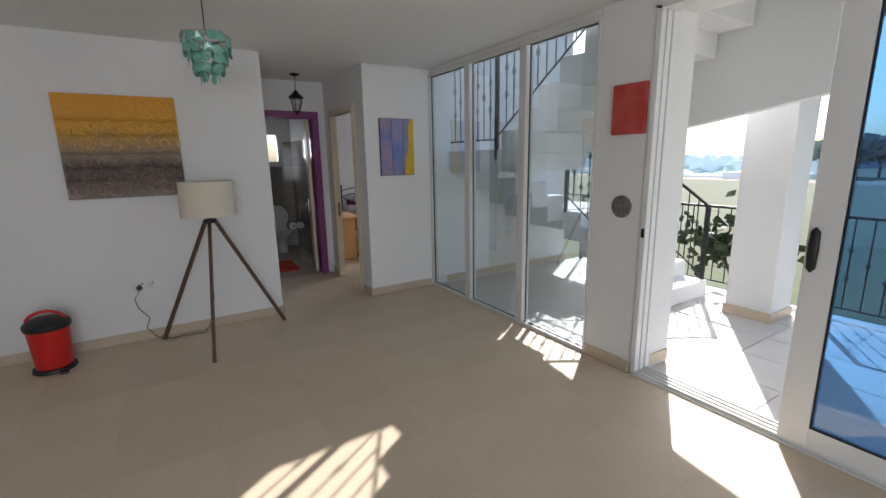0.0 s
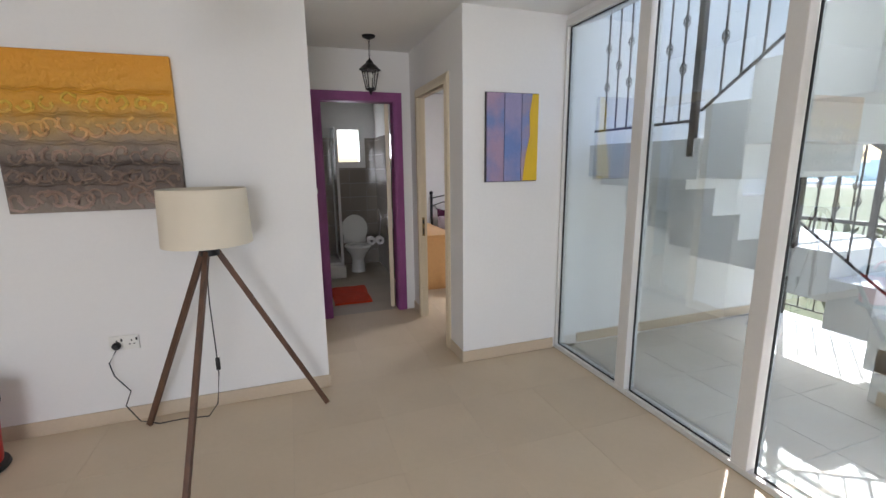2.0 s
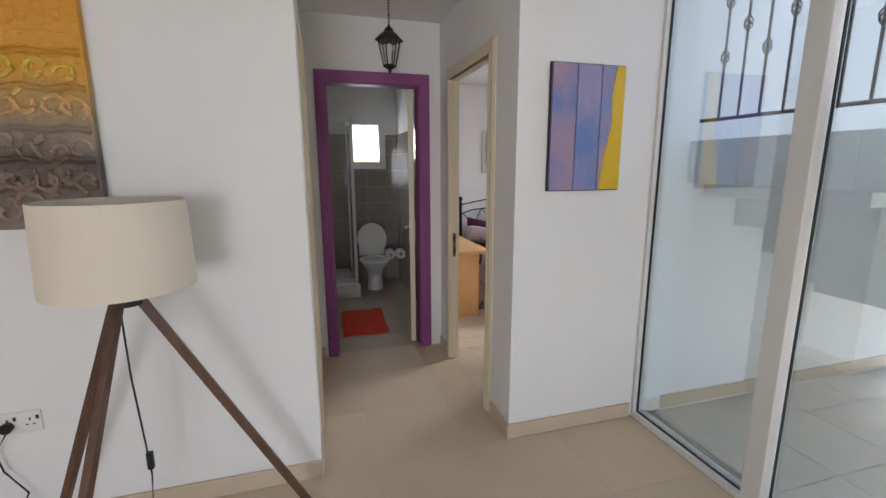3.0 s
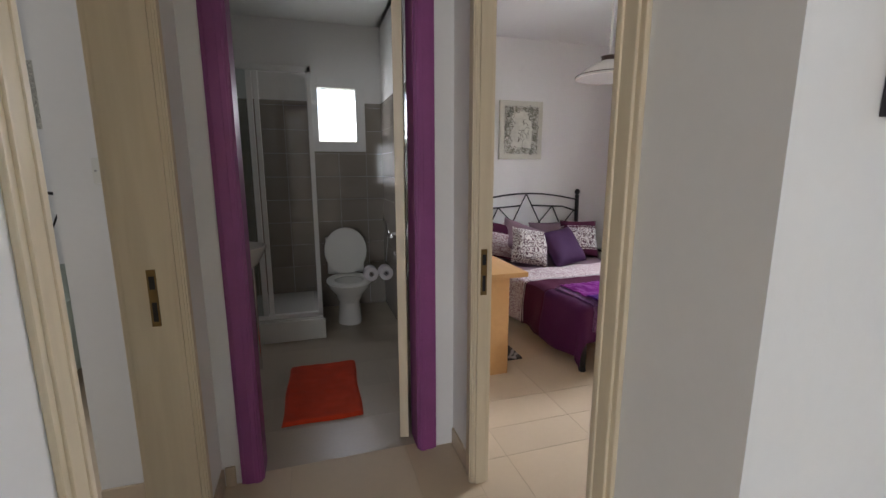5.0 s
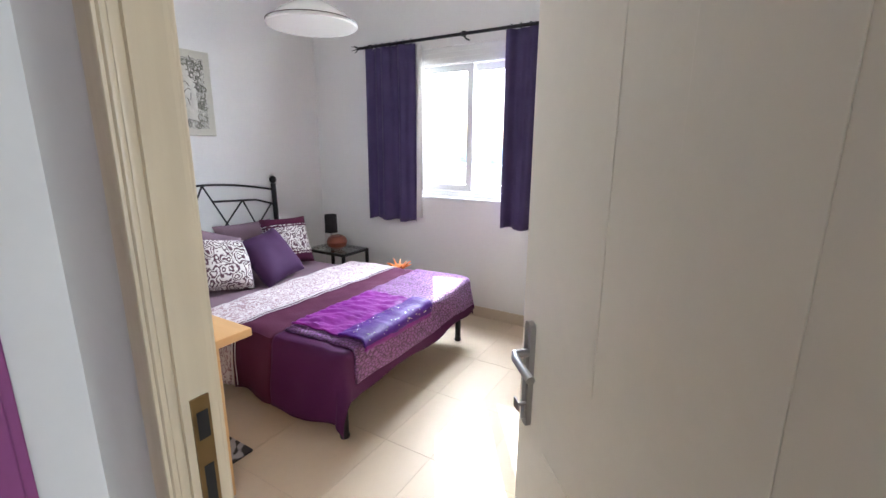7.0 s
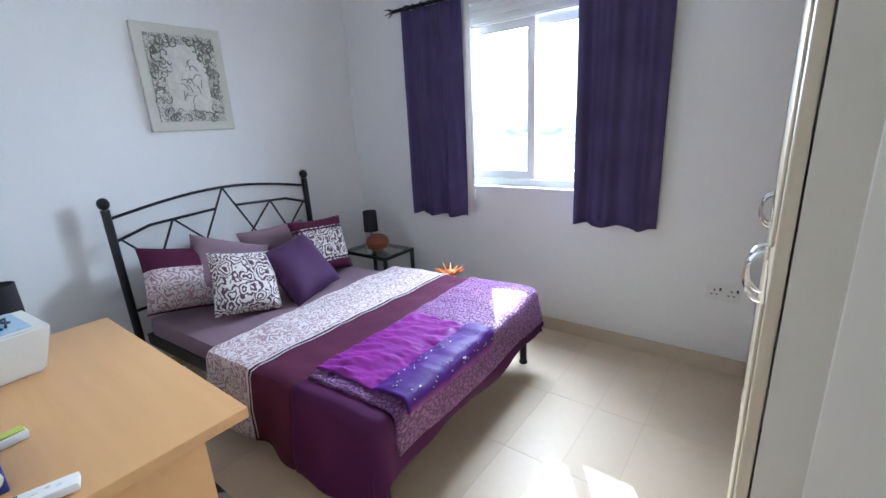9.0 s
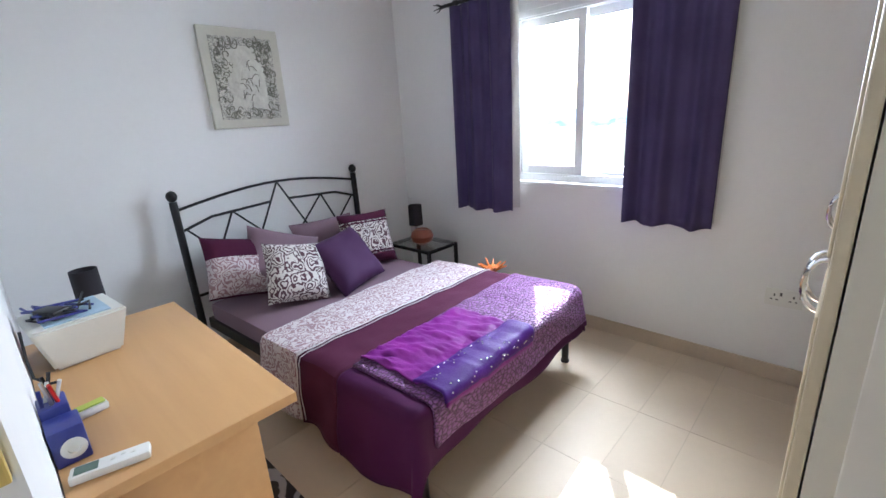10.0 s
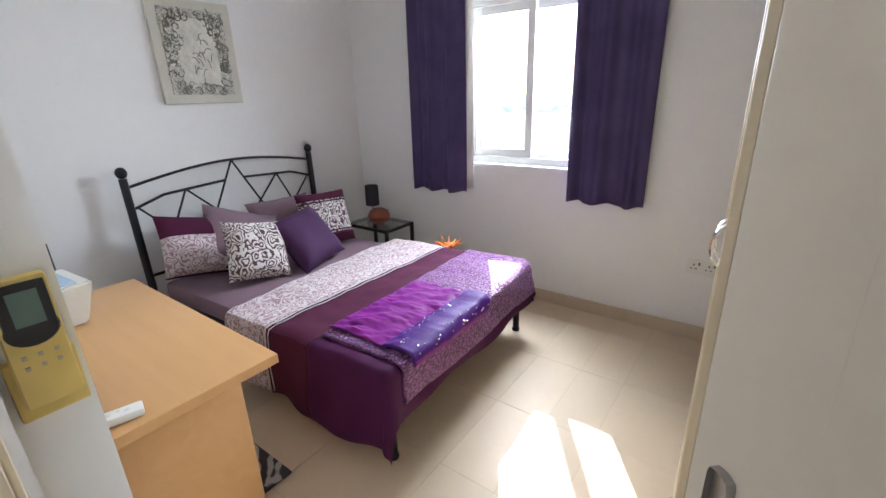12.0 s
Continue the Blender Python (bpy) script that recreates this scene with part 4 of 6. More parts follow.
for nm, b in (("door_pane", (0.96, 1.30, 8.210, 8.214, 0.2, 1.92)), ("side_pane", (1.706, 1.710, 8.23, 8.90, 0.2, 1.93))):
    p = part(nm, bx(*b), M_FROST, sh, "dim shower glass", smooth=False)
    p.visible_shadow = False
bm = bmesh.new()
tube(bm, [(1.0, 8.90, 1.0), (1.0, 8.90, 1.9)], 0.01, 8)
lathe(bm, (1.0, 8.82, 1.85), [(0.02, 0.03), (0.05, 0.0), (0.045, -0.008)], 16)
tube(bm, [(1.0, 8.90, 1.88), (1.0, 8.82, 1.88)], 0.01, 8)
part("shower_head", bm, M_CHROME, sh, "chrome rail and head")

# toilet
WX, WY = 1.945, 8.52
wc = thing("toilet", (WX, WY, 0), "white ceramic toilet with its lid up", "toilet")
bm = bmesh.new()
rings = [(0.10, 0.0, 0.13, -0.02), (0.095, 0.06, 0.12, -0.02), (0.085, 0.20, 0.11, -0.02), (0.12, 0.29, 0.16, -0.04), (0.165, 0.36, 0.22, -0.06), (0.175, 0.40, 0.235, -0.07)]
loops = [[bm.verts.new((WX + rx * math.cos(a), WY + oy + ry * math.sin(a), z)) for a in [2 * math.pi * k / 28 for k in range(28)]] for rx, z, ry, oy in rings]
for r in (0.72, 0.5, 0.2):
    zz = {0.72: 0.395, 0.5: 0.33, 0.2: 0.27}[r]
    loops.append([bm.verts.new((WX + 0.175 * r * math.cos(a), WY - 0.07 + 0.235 * r * math.sin(a), zz)) for a in [2 * math.pi * k / 28 for k in range(28)]])
for a, b in zip(loops, loops[1:]):
    for j in range(28):
        bm.faces.new((a[j], a[(j + 1) % 28], b[(j + 1) % 28], b[j]))
bm.faces.new(loops[0][::-1])
bm.faces.new(loops[-1])
part("bowl", bm, M_CERAMIC, wc)
bm = bmesh.new()
outer = [(1.0, 0.402), (1.03, 0.41), (1.0, 0.422), (0.70, 0.422), (0.68, 0.41), (0.7, 0.402)]
loops = [[bm.verts.new((WX + 0.178 * r * math.cos(a), WY - 0.07 + 0.238 * r * math.sin(a), z)) for a in [2 * math.pi * k / 28 for k in range(28)]] for r, z in outer]
for a, b in zip(loops, loops[1:] + loops[:1]):
    for j in range(28):
        bm.faces.new((a[j], a[(j + 1) % 28], b[(j + 1) % 28], b[j]))
part("seat", bm, M_PLASTIC_W, wc, "white seat ring")
bm = bmesh.new()
lid = [[bm.verts.new((WX + 0.18 * s * math.cos(a), WY + 0.145 + o + 0.02 * (1 + math.sin(a)), 0.64 + 0.225 * s * math.sin(a))) for a in [2 * math.pi * k / 28 for k in range(28)]] for s, o in ((0.9, -0.004), (1.0, 0.0), (1.0, 0.012), (0.9, 0.018))]
for a, b in zip(lid, lid[1:]):
    for j in range(28):
        bm.faces.new((a[j], a[(j + 1) % 28], b[(j + 1) % 28], b[j]))
bm.faces.new(lid[0][::-1])
bm.faces.new(lid[-1])
part("lid", bm, M_PLASTIC_W, wc, "raised white lid")
bm = bmesh.new()
box(bm, WX - 0.16, WX + 0.16, WY + 0.21, WY + 0.42, 0.40, 0.72, 0.02)
box(bm, WX - 0.165, WX + 0.165, WY + 0.205, WY + 0.425, 0.722, 0.75, 0.008)
part("cistern", bm, M_CERAMIC, wc)
wc.scale = (1.0, 1.0, 0.89)

# wash basin on a chrome stand
WBX, WBY = 1.19, 7.62
ba = thing("wash_basin", (WBX, WBY, 0), "round white wash basin on chrome legs", "basin")
bm = bmesh.new()
lathe(bm, (WBX, WBY, 0.64), [(0.05, 0.0), (0.10, 0.02), (0.17, 0.08), (0.215, 0.17), (0.22, 0.185), (0.205, 0.187), (0.16, 0.11), (0.05, 0.06), (0.0, 0.055)], 32, 1.0, 0.9)
part("bowl", bm, M_CERAMIC, ba)
bm = bmesh.new()
tube(bm, [(WBX - 0.12, WBY, 0.82), (WBX - 0.12, WBY, 0.92), (WBX - 0.09, WBY, 0.95), (WBX - 0.03, WBY, 0.93)], 0.012, 10)
lathe(bm, (WBX - 0.12, WBY, 0.94), [(0.018, 0), (0.02, 0.02), (0.005, 0.03)], 12)
part("tap", bm, M_CHROME, ba, "chrome tap")
for sy in (-0.12, 0.12):
    bm = bmesh.new()
    tube(bm, [(WBX + 0.12, WBY + sy, 0.0), (WBX + 0.12, WBY + sy, 0.71)], 0.011, 10)
    part("leg", bm, M_CHROME, ba, "chrome leg")
bm = bmesh.new()
tube(bm, [(WBX, WBY, 0.64), (WBX, WBY, 0.45), (WBX - 0.1, WBY, 0.42), (WBX - 0.22, WBY, 0.42)], 0.018, 10)
part("trap", bm, M_CHROME, ba)

# toilet-roll holder and brush
for k in range(2):
    rx = 2.10 + 0.118 * k
    rl = thing("toilet_roll", (rx, 8.27, 0.435), "white toilet roll on a wall holder", "toilet roll", "toilet rolls")
    bm = bmesh.new()
    lathe(bm, (0, 0, 0), [(0.02, -0.05), (0.052, -0.05), (0.055, -0.045), (0.055, 0.045), (0.052, 0.05), (0.02, 0.05), (0.02, -0.05)], 24)
    bmesh.ops.transform(bm, matrix=pose(rx, 8.27, 0.455, 90, 0, 0), verts=bm.verts)
    part("paper", bm, M_STRIPE, rl)
hd = thing("roll_holder", (2.3, 8.3, 0.435), "chrome toilet roll holder on the tiles", "holder")
bm = bmesh.new()
tube(bm, [(2.322, 8.33, 0.46), (2.08, 8.33, 0.46)], 0.006, 8)
for k in range(2):
    tube(bm, [(2.10 + 0.118 * k, 8.335, 0.46), (2.10 + 0.118 * k, 8.21, 0.46)], 0.009, 8)
part("bar", bm, M_CHROME, hd)
sp = thing("bidet_spray", (2.27, 8.45, 0.75), "chrome hand spray on a hose beside the toilet", "spray")
bm = bmesh.new()
tube(bm, [(2.322, 8.45, 0.72), (2.28, 8.45, 0.72), (2.27, 8.45, 0.84), (2.24, 8.43, 0.86)], 0.012, 8)
part("handset", bm, M_CHROME, sp)
bm = bmesh.new()
tube(bm, [(2.28, 8.45, 0.72), (2.26, 8.47, 0.5), (2.28, 8.55, 0.38), (2.32, 8.6, 0.4)], 0.006, 8)
part("hose", bm, M_CHROME, sp)

# bath mat
mt = thing("bath_mat", (1.68, 7.34, 0), "orange-red towelling bath mat on the floor", "bath mat")
bm = bmesh.new()
rnd = random.Random(5)


def mat_pt(u, v):
    x, y = 1.48 + 0.405 * u, 7.0 + 0.67 * v
    e = min(u, 1 - u, v * 1.6, (1 - v) * 1.6)
    x += 0.004 * math.sin(9 * v) + 0.02 * (v - 0.5)
    y += 0.004 * math.sin(7 * u)
    return (x, y, 0.003 + min(0.018, e * 0.5) + 0.003 * noise.noise((u * 9, v * 14, 0)) * (e > 0.01))


sheet(bm, mat_pt, 34, 48)
part("towelling", bm, M_ORANGE, mt)

# ---- second bedroom, seen through the corridor's left door ----
M_GREENQ = mat("pale_green_bedspread", (0.40, 0.45, 0.38), 0.85, var=0.08, scale=5, fine=120, bump=0.3)
b2 = thing("bed", (-0.6, 8.0, 0), "bed with pale green spread and black iron headboard", "bed")
bm = bmesh.new()
box(bm, -1.5, 0.35, 7.25, 8.95, 0.12, 0.55, 0.05)
part("bedspread", bm, M_GREENQ, b2)
bm = bmesh.new()
tube(bm, [(-1.5 + 1.85 * k / 12, 9.0, 0.97 + 0.14 * math.sin(math.pi * k / 12)) for k in range(13)], 0.012, 8)
for k in range(6):
    x = -1.4 + 0.34 * k
    tube(bm, [(x, 9.0, 0.55), (x + 0.17, 9.0, 0.93)], 0.007, 6)
    tube(bm, [(x + 0.34, 9.0, 0.55), (x + 0.17, 9.0, 0.93)], 0.007, 6)
for x in (-1.5, 0.35):
    tube(bm, [(x, 9.0, 0.0), (x, 9.0, 1.0)], 0.018, 10)
part("headboard", bm, M_BLACK, b2, "black iron headboard")
M_RELIEF = flowered("pale_relief_with_grey_scrolls", (0.60, 0.58, 0.50), (0.30, 0.29, 0.25), 26, 0.46, 0.7)
wr = thing("wall_relief", (-0.45, 9.05, 1.8), "pale square wall relief with grey scrolls", "wall decoration")
part("plaque", bx(-0.68, -0.23, 9.025, 9.055, 1.57, 2.06, bevel=0.008), M_RELIEF, wr, smooth=False)

# ---- bedroom ----
BED = pose(3.24, 7.07, 0, 0, 0, 3.0)          # the bed's front left corner; x across, y to the head
BW, BL, BT = 1.18, 1.66, 0.435                 # width, length, top of the bedding
FOOT = 0.005                                  # where the bedding turns down at the foot


def on_bed(bm):
    bmesh.ops.transform(bm, matrix=BED, verts=bm.verts)
    return bm


bed = thing("bed", BED @ Vector((BW / 2, BL / 2, 0)), "double bed with black iron headboard and purple bedding", "bed")
for x in (0.03, BW + 0.02):
    bm = bmesh.new()
    tube(bm, [(x, 0.03, 0), (x, 0.03, 0.36)], 0.019, 12)
    lathe(bm, (x, 0.03, 0), [(0.022, 0), (0.024, 0.01), (0.019, 0.02)], 12)
    part("leg", on_bed(bm), M_BLACK, bed)
bm = bmesh.new()
box(bm, 0.02, BW + 0.03, 0.01, 0.05, 0.27, 0.33, 0.004)
box(bm, 0.0, 0.035, 0.05, BL, 0.27, 0.33, 0.004)
box(bm, BW + 0.015, BW + 0.05, 0.05, BL, 0.27, 0.33, 0.004)
part("bed_frame", on_bed(bm), M_BLACK, bed)
bm = bmesh.new()
box(bm, 0.015, BW - 0.01, FOOT + 0.02, BL - 0.01, 0.27, 0.42, 0.04)
part("mattress", on_bed(bm), M_MAUVE, bed, "mattress in a mauve sheet")
# headboard
HZ = 1.03
XL, XR = -0.02, BW + 0.02


def arc(x0, x1, z0, rise, n=14):
    return [(x0 + (x1 - x0) * k / n, BL + 0.06, z0 + rise * math.sin(math.pi * k / n)) for k in range(n + 1)]


for x in (XL, XR):
    bm = bmesh.new()
    tube(bm, [(x, BL + 0.04, 0), (x, BL + 0.06, HZ - 0.03)], 0.02, 12)
    ball(bm, (x, BL + 0.06, HZ), 0.028, 1.1)
    part("headboard_post", on_bed(bm), M_BLACK, bed, "black post with a ball finial")
mid = (XL + XR) / 2
bars = [arc(XL, XR, 0.95, 0.075), [(XL, BL + 0.06, 0.83), (XL + 0.18, BL + 0.06, 0.885), (mid - 0.061, BL + 0.06, 0.905)], [(mid + 0.066, BL + 0.06, 0.905), (XR - 0.18, BL + 0.06, 0.885), (XR, BL + 0.06, 0.83)]]
for b_ in bars:
    bm = bmesh.new()
    tube(bm, b_, 0.008, 8)
    part("headboard_bar", on_bed(bm), M_BLACK, bed)
for xa, za, xb, zb in ((mid, 1.022, mid - 0.24, 0.56), (mid, 1.022, mid + 0.26, 0.56), (XL + 0.04, 0.835, XL + 0.27, 0.58), (XL + 0.30, 0.893, XL + 0.14, 0.58), (XL + 0.30, 0.893, mid - 0.07, 0.66), (XR - 0.04, 0.835, XR - 0.27, 0.58), (XR - 0.30, 0.893, XR - 0.14, 0.58), (XR - 0.30, 0.893, mid + 0.09, 0.66)):
    bm = bmesh.new()
    tube(bm, [(xa, BL + 0.06, za), (xb, BL + 0.06, zb)], 0.006, 6)
    part("headboard_bar", on_bed(bm), M_BLACK, bed)
bm = bmesh.new()
tube(bm, [(XL, BL + 0.06, 0.45), (XR, BL + 0.06, 0.45)], 0.009, 8)
part("headboard_bar", on_bed(bm), M_BLACK, bed)


# bedspread: one draped surface, cut into its bands


def drape(u, v, lift=0.0):
    """u across (0..BW on top), v along (FOOT..BL on top); beyond, it hangs, and at a corner as one pointed fold."""
    du, dv = max(0.0, -u, u - BW), max(0.0, FOOT - v)
    su = -1 if u < 0 else 1
    x, y = min(max(u, 0), BW), max(v, FOOT)
    z = BT + lift + 0.010 * noise.noise((u * 5, v * 5, 1)) + 0.005 * noise.noise((u * 14, v * 14, 2))
    d = math.hypot(du, dv)
    if d > 0:
        r = 0.035
        a = min(d / r, 1.57)
        wave = 0.016 * math.sin(9 * v + 2 * u + 5 * dv) + 0.009 * math.sin(23 * v + 1 + 9 * u) + 0.014 * noise.noise((u * 5, v * 6, 4))
        out = r * math.sin(a) + max(0, d - 0.07) * 0.08 + lift + wave * min(1, d * 4)
        z -= (1 - math.cos(a)) * r + max(0, d - r * 1.57)
        x += su * out * du / d
        y -= out * dv / d
    return BED @ Vector((x, y, max(z, 0.03)))


def band(name, v0, v1, ul, ur, material, label, lift=0.0, nu=70, nv=24, edge=0.0, skew=(0.0, 0.0), thick=0.012):
    """skew: by how much each edge runs on towards the head at the far side."""
    bm = bmesh.new()
    sheet(bm, lambda s, t: drape(-ul + (BW + ul + ur) * s, (v0 + skew[0] * s + edge * math.sin(17 * s)) * (1 - t) + (v1 + skew[1] * s) * t, lift), nu, nv)
    return part(name, bm, material, spread, label, thick=thick)


spread = thing("bedspread", BED @ Vector((BW / 2, 0.4, BT)), "plum and paisley bedspread hanging over the bed", "bedspread")
band("paisley_band", 0.67, 0.93, 0.335, 0.18, M_PAISLEY, "pale cotton band with mauve paisley", 0.012, 60, 22, 0.0, (-0.105, 0.015))
band("white_ribbon", 0.652, 0.660, 0.34, 0.18, M_STRIPE, "thin white ribbon", 0.0185, 60, 2, 0.0, (-0.105, -0.105), 0.003)
band("plum_band", 0.37, 0.65, 0.345, 0.19, M_PLUM, "dark plum cotton band", 0.012, 60, 14, 0.0, (0.0, -0.105))
band("white_ribbon", 0.630, 0.634, 0.34, 0.185, M_STRIPE, "thin white ribbon", 0.0195, 60, 2, 0.0, (-0.105, -0.105), 0.003)
band("plum_skirt", -0.235, 0.366, 0.35, 0.02, M_PLUM_SATIN, "plum satin falling to the floor", 0.011, 90, 54, 0.006)
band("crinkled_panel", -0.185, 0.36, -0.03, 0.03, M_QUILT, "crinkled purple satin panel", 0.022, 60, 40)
band("plum_edge", -0.19, 0.36, -BW - 0.025, 0.19, M_PLUM_SATIN, "plum satin edge", 0.018, 14, 36, 0.01)

# folded runner on the bed
run = thing("folded_runner", BED @ Vector((0.3, 0.1, BT)), "folded magenta and violet satin runner lying on the bed", "runner")


def runner(u0, u1, v0, v1, lift, ripple):
    def f(s, t):
        u, v = u0 + (u1 - u0) * s, v0 + (v1 - v0) * t - 0.035 * s
        p = drape(u + 0.015 * math.sin(3 * t), v, lift)
        p.z += ripple * (1.6 * noise.noise((14 * s + 3 * t, 3 * t, 5)) + 0.9 * noise.noise((34 * s, 7 * t, 1)))
        return p
    return f


bm = bmesh.new()
sheet(bm, runner(0.07, 0.625, 0.06, 0.365, 0.036, 0.006), 70, 30)
part("magenta_fold", bm, M_MAGENTA, run, "rippled magenta satin", thick=0.008)
bm = bmesh.new()
sheet(bm, runner(0.065, 0.64, -0.04, 0.075, 0.045, 0.0025), 60, 14)
vf = part("violet_fold", bm, M_VIOLET, run, "violet satin border with beads", thick=0.01)
rnd = random.Random(9)
for k in range(46):
    p = runner(0.065, 0.64, -0.04, 0.075, 0.052, 0.0025)(0.04 + 0.92 * rnd.random(), 0.08 + 0.84 * rnd.random())
    part("bead", ball(bmesh.new(), p, 0.0035, 1, 6), M_CHROME, vf, "small silver bead")
bm = bmesh.new()
sheet(bm, runner(0.08, 0.655, -0.06, 0.06, 0.034, 0.002), 50, 10)
part("under_fold", bm, M_MAGENTA, run, thick=0.008)


def cushion(name, at, size, tilt, turn, material, label, roll=0, puff=0.085, trim=None, h=None):
    """A stuffed square cushion that leans back. at: the middle of its lower edge."""
    h = h or size
    c = thing(name, at, label, "cushion")
    m = pose(*at, tilt, 0, turn) @ pose(0, 0, h / 2, 0, roll, 0)
    bm = bmesh.new()
    n_ = 22
    for side in (-1, 1):
        g = []
        for i in range(n_ + 1):
            row = []
            for j in range(n_ + 1):
                a, b_ = 2 * i / n_ - 1, 2 * j / n_ - 1
                x = a * size / 2 * (1 - 0.06 * (1 - b_ * b_) * abs(a))
                z = b_ * h / 2 * (1 - 0.06 * (1 - a * a) * abs(b_))
                y = side * puff * (max(0, 1 - a ** 4) * max(0, 1 - b_ ** 4)) ** 0.6 + 0.006 * noise.noise((a * 2 + turn, b_ * 2, side))
                row.append(bm.verts.new((x, y, z)))
            g.append(row)
        for i in range(n_):
            for j in range(n_):
                bm.faces.new((g[i][j], g[i + 1][j], g[i + 1][j + 1], g[i][j + 1]))
    bmesh.ops.remove_doubles(bm, verts=bm.verts, dist=0.0005)
    bmesh.ops.transform(bm, matrix=m, verts=bm.verts)
    part("cover", bm, material, c)
    if trim:
        for z0, z1, mt_ in trim:
            bm = bmesh.new()

            def strip(s, t):
                a, b_ = 2 * s - 1, (z0 + (z1 - z0) * t) * 2 - 1
                y = -puff * (max(0, 1 - a ** 4) * max(0, 1 - b_ ** 4)) ** 0.6 - 0.004
                return m @ Vector((a * size / 2 * (1 - 0.06 * (1 - b_ * b_) * abs(a)), y, b_ * h / 2 * (1 - 0.06 * (1 - a * a) * abs(b_))))
            sheet(bm, strip, 20, 6)
            part("band", bm, mt_, c, thick=0.004)
    return c


def at_bed(x, y, z):
    return tuple(BED @ Vector((x, y, z)))


cushion("pillow", at_bed(0.24, 1.44, 0.435), 0.50, -28, 6, M_PLUM, "plum pillow with a paisley front against the headboard", 14, 0.07, ((0.02, 0.62, M_PAISLEY),), 0.36)
cushion("pillow", at_bed(0.42, 1.40, 0.435), 0.44, -30, 0, M_MAUVE, "mauve pillow leaning behind the others", 24, 0.07, None, 0.36)
cushion("pillow", at_bed(0.80, 1.49, 0.435), 0.46, -26, -4, M_MAUVE, "mauve pillow against the headboard", 0, 0.07, None, 0.34)
cushion("cushion", at_bed(0.33, 1.13, 0.435), 0.34, -30, -6, M_FLOWER, "white cushion with dark plum flowers", 12, 0.075)
cushion("cushion", at_bed(0.65, 1.04, 0.435), 0.36, -38, 6, M_PURPLE_CUSHION, "plain purple velvet cushion", -8, 0.075)
cushion("cushion", at_bed(0.95, 1.28, 0.435), 0.36, -22, -10, M_FLOWER, "flowered cushion with plum bands top and bottom", 2, 0.075, ((0.0, 0.17, M_PLUM), (0.2, 0.225, M_PLUM), (0.83, 1.0, M_PLUM), (0.775, 0.8, M_PLUM)))

# desk
DZ = 0.66
dk = thing("desk", (2.68, 7.6, 0), "beech laminate desk against the wall", "desk")
bm = bmesh.new()
box(bm, 2.407, 2.893, 7.155, 8.20, DZ - 0.03, DZ, 0.004)
part("desktop", bm, M_DESK, dk)
part("end_panel", bx(2.41, 2.80, 7.215, 7.245, 0.0, DZ - 0.031, bevel=0.002), M_DESK, dk)
part("end_panel", bx(2.41, 2.80, 8.08, 8.11, 0.0, DZ - 0.031, bevel=0.002), M_DESK, dk)
part("front_panel", bx(2.775, 2.797, 7.256, 7.60, 0.02, DZ - 0.031, bevel=0.002), M_DESK, dk, "drawer front panel")
part("back_panel", bx(2.41, 2.43, 7.256, 8.079, 0.25, DZ - 0.031), M_DESK, dk)

# white box with cables, pens, remote and eraser on the desk
M_BOX = mat("white_box_plastic", (0.74, 0.73, 0.66), 0.5, var=0.03)
M_BLUE = mat("blue_plastic", (0.045, 0.055, 0.25), 0.35, var=0.05)
M_BLUELID = mat("pale_blue_leaflet", (0.45, 0.60, 0.72), 0.6, var=0.1, scale=20)
bxo = thing("storage_box", (2.53, 7.86, DZ), "white tapered plastic box piled with cables", "box")
bm = bmesh.new()
m = pose(2.548, 7.955, DZ, 0, 0, 5)
lo = [(-0.09, -0.09), (0.09, -0.09), (0.09, 0.09), (-0.09, 0.09)]
hi = [(-0.125, -0.12), (0.125, -0.12), (0.125, 0.12), (-0.125, 0.12)]
va = [bm.verts.new(m @ Vector((x, y, 0.001))) for x, y in lo]
vb = [bm.verts.new(m @ Vector((x, y, 0.15))) for x, y in hi]
bm.faces.new(va[::-1])
bm.faces.new(vb)
for k in range(4):
    bm.faces.new((va[k], va[(k + 1) % 4], vb[(k + 1) % 4], vb[k]))
bmesh.ops.bevel(bm, geom=bm.edges[:], offset=0.008, segments=2, affect="EDGES")
part("body", bm, M_BOX, bxo)
bm = bmesh.new()
slab(bm, m @ pose(0, 0, 0.153), 0.17, 0.2, 0.004)
part("leaflet", bm, M_BLUELID, bxo, "pale blue leaflet", smooth=False)
rnd = random.Random(11)
cbl = thing("cable_pile", (2.53, 7.86, DZ + 0.16), "black and blue cables lying on the box", "cables")
for k in range(7):
    bm = bmesh.new()
    c = [m @ Vector((rnd.uniform(-0.11, 0.06), rnd.uniform(-0.11, 0.10), 0.16 + 0.02 * rnd.random())) for _ in range(6)]
    tube(bm, c, 0.004, 6)
    part("cable", bm, M_PLASTIC_B if k % 3 else M_BLUE, cbl)
bm = bmesh.new()
slab(bm, m @ pose(-0.05, -0.03, 0.172, 0, 0, 25), 0.05, 0.09, 0.03, 0.006)
part("adapter", bm, M_PLASTIC_B, cbl, "black adapter block")
bm = bmesh.new()
tube(bm, [(2.418, 7.86, DZ + 0.16), (2.412, 7.83, DZ + 0.08), (2.414, 7.80, DZ + 0.03), (2.44, 7.78, DZ + 0.006), (2.465, 7.77, DZ + 0.006)], 0.004, 6)
part("cable", bm, M_PLASTIC_B, cbl)

